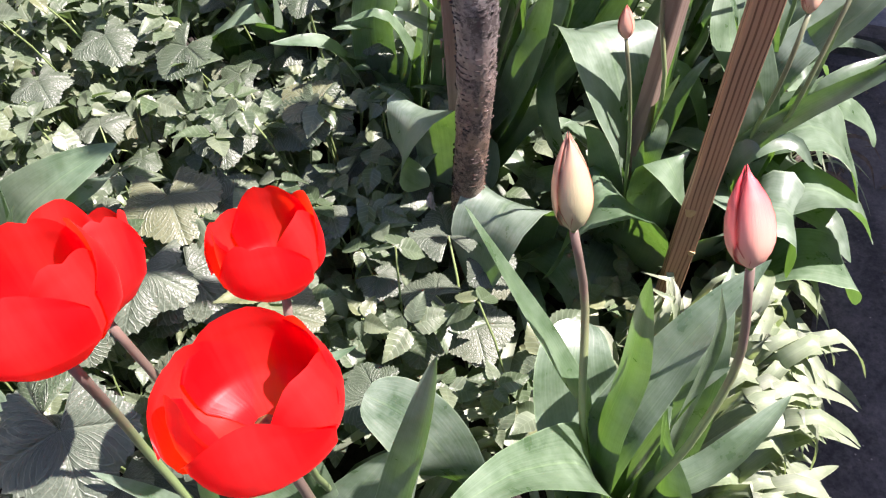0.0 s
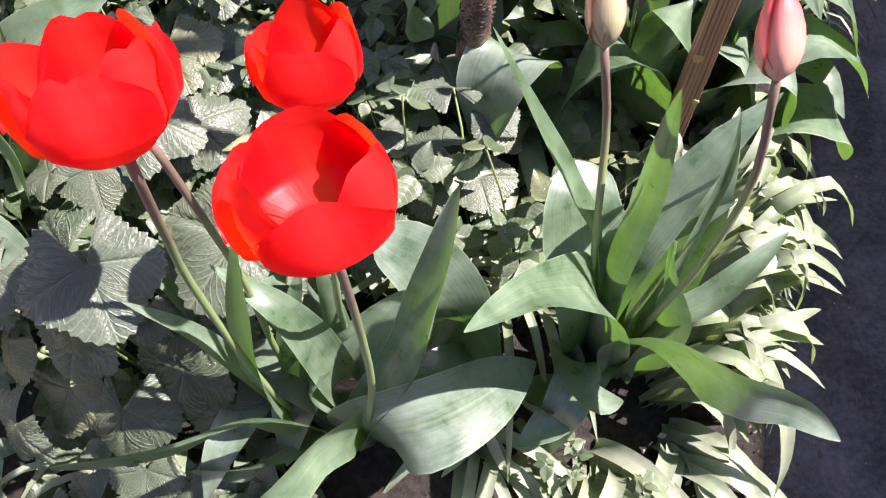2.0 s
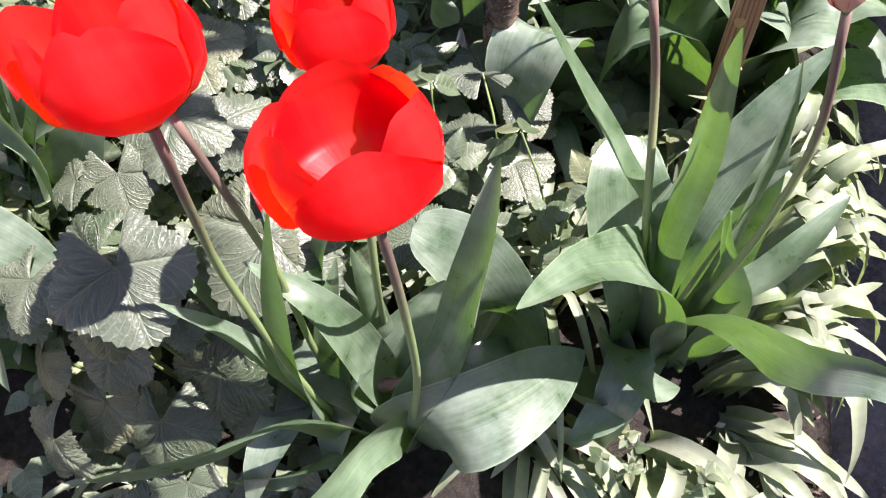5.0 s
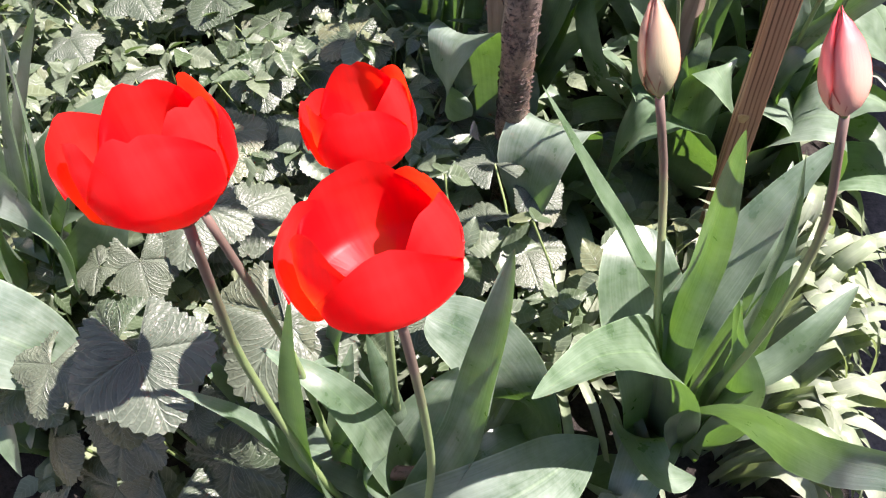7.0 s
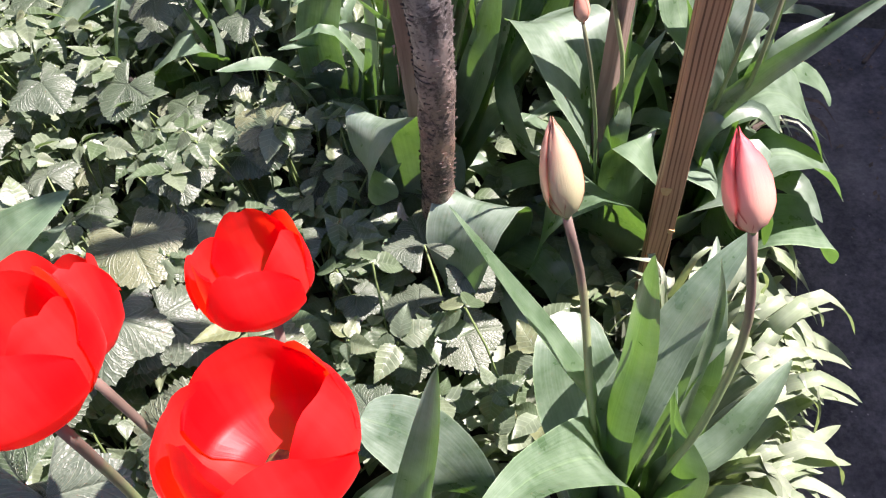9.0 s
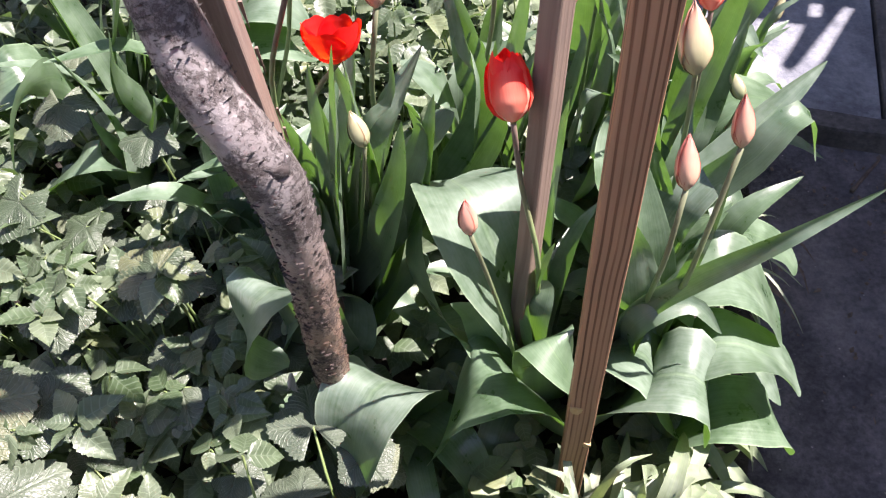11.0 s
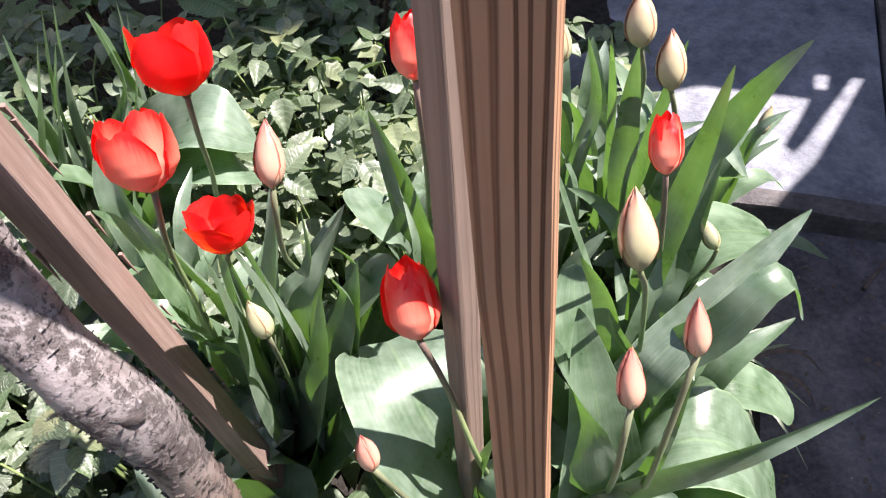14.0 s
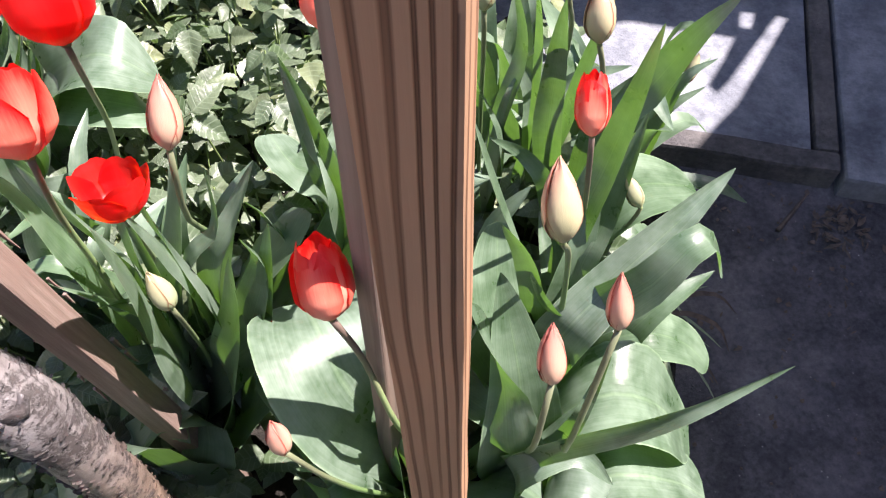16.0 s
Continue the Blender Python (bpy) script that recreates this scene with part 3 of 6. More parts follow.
def soil_height(x, y):
    e = min(1.0, max(0.0, (bed_edge(y) - x) / 0.12))
    return 0.004 + 0.03 * e + 0.012 * noise.noise(Vector((x * 7, y * 7, 0))) * e


verts, faces = [], []
NX, NY = 90, 110
for i in range(NX):
    for j in range(NY):
        y = -1.0 + 5.0 * j / (NY - 1)
        x = -4.0 + (bed_edge(min(max(y, 0), 1.15)) + 0.02 + 4.0) * (i / (NX - 1)) ** 0.4
        verts.append((x, y, soil_height(x, y) + 0.006 * noise.noise(Vector((x * 30, y * 30, 2)))))
bed = new("ground", mesh_from("bed_soil", verts, grid_faces(NX, NY), SOIL))
tagged(bed, "dark crumbly garden soil under dense planting", "soil", kind="structure")

verts = [(x, y, 0.0035 * noise.noise(Vector((x * 6, y * 6, 0))) + 0.0018 * noise.noise(Vector((x * 31, y * 31, 3)))) for x in np.linspace(0.2, 2.4, 70) for y in np.linspace(-1.0, 4.0, 140)]
pave = new("pavement", mesh_from("pavement", verts, grid_faces(70, 140), PAVING))
tagged(pave, "grey rough concrete path beside the flower bed", "path", kind="structure")
far = [(-60, -60, -0.03), (60, -60, -0.03), (60, 60, -0.03), (-60, 60, -0.03)]
outer = new("ground_far", mesh_from("ground_far", far, [(0, 1, 2, 3)], SOIL))
tagged(outer, "bare garden ground reaching away from the bed", "ground", kind="structure")

# raised concrete hatch with a rim and a sunk panel, turned as it lies
slab = thing("concrete_hatch", (0.835, 1.132, 0.0), "raised grey concrete slab with a sunken panel and a rim", "concrete slab", kind="structure")
slab.matrix_basis = Matrix.Translation((0.835, 1.132, 0.0)) @ Matrix.Rotation(radians(-17), 4, "Z")
part("rim", box_mesh("rim_front", (-0.60, -0.038, -0.02), (0.036, -0.002, 0.041), RIM, 0.006, 12, 0.004), slab)
part("rim", box_mesh("rim_side", (0.004, 0.0, -0.02), (0.036, 0.72, 0.040), RIM, 0.005, 4, 0.002), slab)
part("panel", box_mesh("panel", (-0.60, 0.0, -0.02), (0.0, 0.72, 0.034), SLAB, 0.003, 6, 0.001), slab)
part("side_slab", box_mesh("side_slab", (0.042, -0.05, -0.02), (0.62, 0.72, 0.042), SLAB, 0.006, 6, 0.002), slab)

# unseen wall added to shade the path; notch, slit and hole let sun through
def wall_x(y):
    return 1.15 + 0.2 * (y - 0.2)


def wall_piece(outline):
    """A slice of the wall over an outline of (y, z)."""
    bm = bmesh.new()
    # the openings are splayed along the sun, so the wall's thickness blocks none
    near = [bm.verts.new((wall_x(y), y, z)) for y, z in outline]
    splay = SUN_DIR * (0.05 / SUN_DIR.x)
    back = [bm.verts.new(Vector((wall_x(y), y, z)) + splay) for y, z in outline]
    bm.faces.new(near)
    bm.faces.new(back[::-1])
    for k in range(len(near)):
        j = (k + 1) % len(near)
        bm.faces.new((near[k], back[k], back[j], near[j]))
    bmesh.ops.recalc_face_normals(bm, faces=bm.faces[:])
    me = bpy.data.meshes.new("wall_panel")
    bm.to_mesh(me)
    bm.free()
    me.materials.append(WALL)
    return me


wall = thing("wall_east", (0, 0, 0), "unseen added wall that shades the path, with openings that let sun patches through", "wall", kind="structure")
for outline in (((-3.000, -0.100), (1.292, -0.100), (1.292, 1.127), (1.173, 1.300), (-3.000, 1.305)),
                ((1.292, -0.100), (1.487, -0.100), (1.487, 0.881), (1.336, 1.044), (1.292, 1.127)),
                ((1.362, 1.089), (1.381, 1.056), (1.497, 0.906), (1.483, 0.981), (1.490, 1.009), (1.469, 1.030), (1.425, 1.068), (1.383, 1.114)),
                ((1.487, -0.100), (1.513, -0.100), (1.513, 0.968), (1.483, 0.981), (1.497, 0.906), (1.487, 0.881)),
                ((1.469, 1.030), (1.490, 1.009), (1.520, 1.002), (1.552, 1.311)),
                ((1.513, -0.100), (5.100, -0.100), (5.100, 4.600), (1.580, 4.600), (1.552, 1.311), (1.520, 1.002), (1.513, 0.968))):
    part("wall_panel", wall_piece(outline), wall)

# plain unseen walls close in behind and beside the bed, added to block skylight
for name, lo, hi in (("wall_north", (-2.6, 3.3, -0.1), (6.0, 3.45, 4.6)), ("wall_west", (-2.75, -3.0, -0.1), (-2.6, 3.45, 2.0)), ("wall_south", (-2.75, -3.2, -0.1), (2.0, -3.0, 2.2))):
    tagged(new(name, box_mesh(name, lo, hi, WALL, 0.01)), "plain pale unseen wall added to block sky light", "wall", kind="structure")

# ---------------------------------------------------------------- tulips
tulip('wide open red tulip on a purplish stem with broad grey-green leaves', (-0.035, 0.290, 0.030),
      [(0.001, 0.254, 0.583), (-0.000, 0.256, 0.470), (-0.006, 0.260, 0.340), (-0.020, 0.261, 0.220)],
      [
       ([(-0.022, 0.266, 0.200), (0.020, 0.303, 0.280), (0.042, 0.329, 0.380), (0.057, 0.361, 0.455)], 0.052, dict(fold=0.75)),
       ([(-0.021, 0.256, 0.200), (0.021, 0.249, 0.250), (0.068, 0.271, 0.245), (0.130, 0.326, 0.190)], 0.084, dict(fold=0.16, tipness=1.1, widest=0.55, base=0.35, up=(0.0, -0.3, 1.0), wave=0.03)),
       ([(-0.048, 0.282, 0.160), (-0.071, 0.280, 0.240), (-0.048, 0.291, 0.270)], 0.03),
       ([(-0.027, 0.261, 0.200), (-0.052, 0.226, 0.260), (-0.078, 0.188, 0.270), (-0.131, 0.159, 0.240)], 0.046, dict(up=(0.25, -0.35, 1.0), fold=0.45, wave=0.08)),
       ([(-0.067, 0.301, 0.150), (-0.039, 0.324, 0.220), (0.011, 0.360, 0.280)], 0.055),
      ], ("cup", (-0.17, 0.33, 0.93), 0.0505, 0.0345, RED, "wide open glossy red flower", -1.32), low=2, extra=1)
tulip('large red cup-shaped tulip on a long leaning stem', (-0.097, 0.295, 0.030),
      [(-0.081, 0.277, 0.617), (-0.101, 0.290, 0.520), (-0.112, 0.294, 0.430), (-0.104, 0.281, 0.240)],
      [
       ([(-0.084, 0.265, 0.180), (-0.110, 0.248, 0.280), (-0.161, 0.222, 0.300), (-0.218, 0.214, 0.280), (-0.277, 0.212, 0.250)], 0.042, dict(up=(0.0, -1.0, 0.2))),
       ([(-0.089, 0.279, 0.100), (-0.140, 0.235, 0.140), (-0.206, 0.232, 0.120)], 0.055, dict(up=(0.0, -1.0, 0.2))),
       ([(-0.107, 0.280, 0.220), (-0.104, 0.292, 0.330), (-0.089, 0.303, 0.420), (-0.071, 0.308, 0.500)], 0.03),
       ([(-0.127, 0.296, 0.250), (-0.145, 0.301, 0.330), (-0.184, 0.307, 0.380)], 0.022),
      ], ("cup", (-0.20, 0.40, 0.89), 0.052, 0.0285, RED, "large red cup-shaped flower", -1.30), low=2, extra=1)
tulip('red tulip standing close behind a larger red one', (-0.121, 0.352, 0.030),
      [(-0.106, 0.330, 0.557), (-0.100, 0.326, 0.460), (-0.097, 0.322, 0.380), (-0.104, 0.318, 0.220)],
      [
       ([(-0.173, 0.351, 0.200), (-0.201, 0.370, 0.260), (-0.228, 0.390, 0.300)], 0.024),
      ], ("cup", (-0.15, 0.60, 0.78), 0.056, 0.0255, RED, "red cup-shaped flower", -0.60), low=2, extra=1)
tulip('smaller red cup-shaped tulip with pale broad leaves', (-0.062, 0.380, 0.030),
      [(-0.014, 0.344, 0.563), (-0.025, 0.308, 0.420), (-0.042, 0.335, 0.260)],
      [
       ([(-0.047, 0.330, 0.200), (-0.048, 0.339, 0.300), (-0.053, 0.353, 0.360)], 0.025),
       ([(0.077, 0.351, 0.150), (0.058, 0.370, 0.220), (0.022, 0.397, 0.260), (-0.016, 0.410, 0.280)], 0.075, dict(fold=0.14, tipness=0.45, widest=0.7, base=0.35, up=(0.0, -0.3, 1.0), wave=0.03)),
      ], ("cup", (-0.17, 0.36, 0.93), 0.046, 0.0252, RED, "red cup-shaped flower", -1.45), low=2, extra=1)
tulip('tulip with a closed cream and pink bud and long upright leaves', (0.206, 0.374, 0.030),
      [(0.133, 0.381, 0.564), (0.147, 0.380, 0.490), (0.152, 0.351, 0.409), (0.167, 0.355, 0.300)],
      [
       ([(0.161, 0.356, 0.360), (0.139, 0.371, 0.420), (0.104, 0.393, 0.490), (0.075, 0.411, 0.547)], 0.026),
       ([(0.173, 0.350, 0.330), (0.178, 0.361, 0.430), (0.166, 0.344, 0.577)], 0.036, dict(fold=0.6)),
       ([(0.177, 0.349, 0.320), (0.210, 0.381, 0.400), (0.242, 0.407, 0.440), (0.276, 0.432, 0.460)], 0.044, dict(widest=0.6)),
       ([(0.176, 0.358, 0.260), (0.164, 0.393, 0.300), (0.159, 0.419, 0.330), (0.167, 0.451, 0.340)], 0.078, dict(fold=0.14, tipness=0.45, widest=0.7, base=0.35, up=(0.0, -0.3, 1.0), wave=0.03)),
       ([(0.183, 0.328, 0.260), (0.156, 0.325, 0.360), (0.111, 0.298, 0.430), (0.084, 0.276, 0.455), (0.060, 0.253, 0.474)], 0.054, dict(fold=0.4, wave=0.09, up=(0.35, 0.15, 1.0))),
       ([(0.163, 0.332, 0.180), (0.177, 0.290, 0.200), (0.213, 0.295, 0.170)], 0.05),
      ], ("bud", (-0.10, 0.46, 0.88), 0.054, 0.0104, CREAM, "closed cream bud flushed pink at its edges", 0.7), low=2, extra=1)
tulip('tulip with a closed pink bud on a curved purple stem', (0.248, 0.367, 0.030),
      [(0.215, 0.352, 0.574), (0.234, 0.347, 0.478), (0.223, 0.330, 0.389), (0.217, 0.334, 0.270)],
      [
       ([(0.239, 0.379, 0.360), (0.238, 0.385, 0.440), (0.216, 0.369, 0.528)], 0.016),
       ([(0.224, 0.331, 0.280), (0.217, 0.355, 0.340), (0.220, 0.387, 0.380)], 0.055, dict(fold=0.8)),
       ([(0.227, 0.343, 0.300), (0.215, 0.342, 0.360), (0.211, 0.351, 0.390)], 0.02),
       ([(0.219, 0.332, 0.260), (0.257, 0.342, 0.300), (0.289, 0.363, 0.320), (0.323, 0.393, 0.330)], 0.042),
       ([(0.203, 0.324, 0.240), (0.225, 0.298, 0.310), (0.248, 0.249, 0.370), (0.276, 0.234, 0.385), (0.308, 0.216, 0.374)], 0.052, dict(widest=0.6, wave=0.09, up=(-0.15, -0.4, 0.9))),
       ([(0.129, 0.299, 0.120), (0.154, 0.289, 0.140), (0.116, 0.261, 0.120)], 0.055),
      ], ("bud", (-0.16, 0.55, 0.82), 0.052, 0.0112, PINK, "closed pink bud", 0.7), low=2, extra=1)
tulip('single broad tulip leaf arching over beside the trunk', (0.120, 0.670, 0.030),
      [],
      [
       ([(0.125, 0.655, 0.160), (0.122, 0.637, 0.250), (0.106, 0.610, 0.285), (0.090, 0.588, 0.262), (0.080, 0.572, 0.205), (0.076, 0.566, 0.165)], 0.088, dict(fold=0.34, tipness=0.8, widest=0.5, base=0.4, up=(0.22, 0.39, 0.9), wave=0.07)),
      ], None, stem_r=0.0023, low=2, extra=0)
withered = tulip('broad tulip leaf with a withered tip behind the trunk', (0.050, 0.710, 0.030),
      [],
      [
       ([(0.045, 0.700, 0.200), (0.040, 0.688, 0.330), (0.018, 0.662, 0.355), (0.004, 0.645, 0.310), (0.028, 0.648, 0.268)], 0.080, dict(fold=0.28, tipness=0.7, widest=0.55, base=0.4, up=(0.14, 0.43, 0.9), wave=0.07)),
      ], None, stem_r=0.0023, low=2, extra=0)
tulip('tulip with an opening red and salmon flower beside a stake', (0.256, 0.780, 0.030),
      [(0.226, 0.667, 0.536), (0.235, 0.677, 0.460), (0.249, 0.664, 0.381), (0.257, 0.715, 0.200)],
      [
       ([(0.250, 0.715, 0.200), (0.236, 0.693, 0.300), (0.214, 0.698, 0.370), (0.200, 0.728, 0.396), (0.184, 0.768, 0.372)], 0.108, dict(fold=0.34, tipness=0.5, widest=0.84, base=0.06, up=(0.15, -0.35, 0.95), wave=0.06, nv=13)),
       ([(0.224, 0.644, 0.220), (0.201, 0.639, 0.280), (0.182, 0.650, 0.302), (0.166, 0.663, 0.296)], 0.034),
       ([(0.250, 0.650, 0.220), (0.243, 0.668, 0.300), (0.240, 0.690, 0.318)], 0.040),
       ([(0.215, 0.679, 0.200), (0.166, 0.692, 0.270), (0.149, 0.716, 0.330), (0.157, 0.766, 0.350)], 0.055, dict(fold=0.1, up=(-0.8, -0.4, 0.6))),
       ([(0.265, 0.711, 0.300), (0.265, 0.718, 0.420), (0.272, 0.723, 0.500)], 0.03),
       ([(0.252, 0.691, 0.300), (0.251, 0.667, 0.360), (0.262, 0.671, 0.400)], 0.03),
      ], ("egg", (-0.10, 0.55, 0.82), 0.043, 0.0138, CORAL, "opening red flower with pale salmon sides", 0.4), stem_r=0.0023)
tulip('short tulip with a small cream bud and a folded leaf', (0.259, 0.710, 0.030),
      [(0.195, 0.617, 0.488), (0.209, 0.621, 0.420), (0.227, 0.642, 0.300)],
      [
       ([(0.244, 0.658, 0.200), (0.213, 0.658, 0.270), (0.194, 0.657, 0.330), (0.178, 0.647, 0.360)], 0.042),
       ([(0.245, 0.640, 0.160), (0.235, 0.620, 0.270), (0.200, 0.604, 0.305), (0.172, 0.597, 0.255), (0.158, 0.590, 0.190)], 0.1, dict(fold=0.12, tipness=0.55, widest=0.62, base=0.5, up=(0.39, 0.22, 0.9), wave=0.07)),
       ([(0.262, 0.640, 0.200), (0.250, 0.622, 0.335), (0.256, 0.602, 0.350), (0.285, 0.590, 0.290)], 0.055, dict(fold=0.12, tipness=0.55, widest=0.62, base=0.5, up=(-0.19, 0.41, 0.9), wave=0.07)),
       ([(0.252, 0.674, 0.200), (0.251, 0.664, 0.300), (0.262, 0.683, 0.330)], 0.045, dict(fold=0.12, tipness=0.55, widest=0.62, base=0.5, up=(-0.34, -0.3, 0.9), wave=0.07)),
      ], ("bud", (-0.1, 0.3, 0.95), 0.027, 0.0062, BLUSH, "small closed cream bud"), stem_r=0.0019)
tulip('tulip with a closed blush-pink bud and wide drooping leaves', (0.366, 0.735, 0.030),
      [(0.337, 0.640, 0.491), (0.332, 0.628, 0.433), (0.340, 0.656, 0.320)],
      [
       ([(0.333, 0.657, 0.300), (0.362, 0.643, 0.380), (0.416, 0.634, 0.440), (0.478, 0.645, 0.475)], 0.026, dict(fold=0.7, up=(-0.3, -0.9, 0.25))),
       ([(0.325, 0.625, 0.170), (0.350, 0.618, 0.265), (0.388, 0.606, 0.275), (0.402, 0.594, 0.200)], 0.09, dict(fold=0.14, tipness=0.45, widest=0.66, base=0.45, up=(-0.42, 0.17, 0.9), wave=0.1)),
       ([(0.314, 0.667, 0.220), (0.337, 0.645, 0.270), (0.366, 0.628, 0.230), (0.379, 0.617, 0.130)], 0.09, dict(fold=0.14, tipness=0.45, widest=0.66, base=0.45, up=(-0.36, 0.27, 0.9), wave=0.1)),
       ([(0.313, 0.680, 0.240), (0.320, 0.675, 0.300), (0.327, 0.683, 0.330)], 0.035),
       ([(0.336, 0.667, 0.280), (0.337, 0.685, 0.360), (0.329, 0.718, 0.420), (0.324, 0.735, 0.450)], 0.066, dict(fold=0.3)),
       ([(0.335, 0.646, 0.300), (0.354, 0.658, 0.330), (0.374, 0.673, 0.360)], 0.032),
      ], ("bud", (0.03, 0.58, 0.81), 0.037, 0.0078, BLUSH, "closed blush-pink bud", 0.4), stem_r=0.0023)
tulip('tulip with a slim blush bud and very broad pale leaves', (0.397, 0.745, 0.030),
      [(0.376, 0.663, 0.503), (0.357, 0.635, 0.398), (0.365, 0.662, 0.320)],
      [
       ([(0.360, 0.655, 0.180), (0.410, 0.648, 0.265), (0.466, 0.645, 0.240), (0.504, 0.640, 0.195)], 0.085, dict(fold=0.14, tipness=0.45, widest=0.66, base=0.45, up=(-0.45, 0.04, 0.9), wave=0.1)),
       ([(0.360, 0.700, 0.220), (0.405, 0.703, 0.295), (0.452, 0.700, 0.280), (0.500, 0.690, 0.205)], 0.092, dict(fold=0.14, tipness=0.45, widest=0.66, base=0.45, up=(-0.45, 0.03, 0.9), wave=0.1)),
       ([(0.380, 0.625, 0.120), (0.425, 0.618, 0.185), (0.480, 0.617, 0.170), (0.506, 0.612, 0.110)], 0.072, dict(fold=0.14, tipness=0.45, widest=0.66, base=0.45, up=(-0.45, 0.05, 0.9), wave=0.1)),
       ([(0.390, 0.775, 0.180), (0.450, 0.768, 0.265), (0.500, 0.764, 0.250), (0.532, 0.752, 0.215)], 0.060, dict(fold=0.14, tipness=0.6, widest=0.66, base=0.45, up=(-0.45, 0.06, 0.9), wave=0.1)),
       ([(0.330, 0.647, 0.300), (0.371, 0.645, 0.340), (0.398, 0.627, 0.320)], 0.036),
       ([(0.366, 0.653, 0.370), (0.375, 0.661, 0.410), (0.385, 0.675, 0.450)], 0.018),
      ], ("bud", (0.0, 0.5, 0.86), 0.036, 0.0072, BLUSH, "slim closed blush bud", 0.4), stem_r=0.0023)
tulip('tulip with a tall cream bud edged in pink', (0.423, 0.865, 0.030),
      [(0.349, 0.703, 0.532), (0.369, 0.741, 0.450), (0.379, 0.755, 0.340)],
      [
       ([(0.374, 0.740, 0.320), (0.416, 0.760, 0.380), (0.462, 0.784, 0.420), (0.502, 0.809, 0.443)], 0.046, dict(fold=0.5, up=(-0.6, -0.7, 0.3))),
       ([(0.386, 0.759, 0.300), (0.430, 0.740, 0.400), (0.466, 0.754, 0.440), (0.496, 0.755, 0.380)], 0.042),
       ([(0.357, 0.744, 0.300), (0.333, 0.766, 0.360), (0.333, 0.808, 0.400)], 0.07, dict(fold=0.12, tipness=0.55, widest=0.62, base=0.5, up=(0.16, -0.42, 0.9), wave=0.07)),
       ([(0.367, 0.768, 0.300), (0.341, 0.741, 0.450), (0.320, 0.726, 0.520)], 0.025),
      ], ("bud", (-0.02, 0.64, 0.77), 0.047, 0.0108, CREAM, "tall cream bud edged in pink", 0.5), stem_r=0.0023)
tulip('tulip with a half-open salmon red flower', (0.446, 0.893, 0.030),
      [(0.382, 0.784, 0.520), (0.397, 0.807, 0.420), (0.413, 0.835, 0.280)],
      [
       ([(0.394, 0.810, 0.340), (0.414, 0.826, 0.440), (0.419, 0.819, 0.520), (0.424, 0.821, 0.572)], 0.032),
       ([(0.428, 0.893, 0.360), (0.467, 0.905, 0.430), (0.482, 0.887, 0.500), (0.502, 0.885, 0.534)], 0.042),
       ([(0.395, 0.784, 0.330), (0.418, 0.809, 0.400), (0.442, 0.844, 0.470)], 0.032),
       ([(0.422, 0.852, 0.300), (0.454, 0.858, 0.360), (0.515, 0.869, 0.340)], 0.085, dict(fold=0.14, tipness=0.45, widest=0.66, base=0.45, up=(-0.44, -0.08, 0.9), wave=0.1)),
      ], ("egg", (0.05, 0.66, 0.75), 0.036, 0.0105, CORAL, "half-open salmon red flower", 0.2), stem_r=0.0023)
tulip('tulip with a closed cream bud among upright leaves', (0.476, 1.039, 0.030),
      [(0.404, 0.868, 0.514), (0.421, 0.891, 0.450), (0.441, 0.943, 0.300)],
      [
       ([(0.394, 0.877, 0.330), (0.367, 0.884, 0.380), (0.337, 0.890, 0.400)], 0.032),
       ([(0.387, 0.888, 0.380), (0.380, 0.878, 0.480), (0.375, 0.861, 0.560)], 0.03),
       ([(0.394, 0.950, 0.300), (0.384, 0.956, 0.380), (0.357, 0.968, 0.420)], 0.04),
      ], ("bud", (0.0, 0.5, 0.86), 0.042, 0.0105, CREAM, "closed cream bud"), stem_r=0.0023)
tulip('tulip with a green unripe bud among upright leaves', (0.354, 1.054, 0.030),
      [(0.332, 0.916, 0.507), (0.336, 0.938, 0.450), (0.344, 0.994, 0.300)],
      [
       ([(0.354, 0.912, 0.350), (0.331, 0.903, 0.440), (0.315, 0.891, 0.500)], 0.032),
       ([(0.351, 0.933, 0.350), (0.369, 0.943, 0.440), (0.360, 0.955, 0.500)], 0.03),
       ([(0.346, 0.921, 0.300), (0.353, 0.920, 0.400), (0.365, 0.938, 0.420)], 0.035),
       ([(0.321, 0.897, 0.300), (0.324, 0.876, 0.360), (0.351, 0.894, 0.340)], 0.04),
      ], ("bud", (0.0, 0.4, 0.9), 0.036, 0.0095, GREENISH, "green unripe bud"), stem_r=0.0023)
tulip('tulip with a cream bud on a tall straight stem', (0.396, 1.087, 0.030),
      [(0.383, 0.885, 0.540), (0.406, 0.946, 0.450), (0.415, 1.007, 0.300)],
      [
       ([(0.382, 0.929, 0.350), (0.378, 0.919, 0.460), (0.364, 0.894, 0.550)], 0.03),
       ([(0.410, 0.947, 0.300), (0.416, 0.913, 0.460), (0.426, 0.916, 0.520)], 0.03),
       ([(0.320, 0.810, 0.300), (0.330, 0.821, 0.360), (0.363, 0.838, 0.400)], 0.065),
      ], ("bud", (0.0, 0.45, 0.88), 0.040, 0.011, CREAM, "closed cream bud"), stem_r=0.0023)
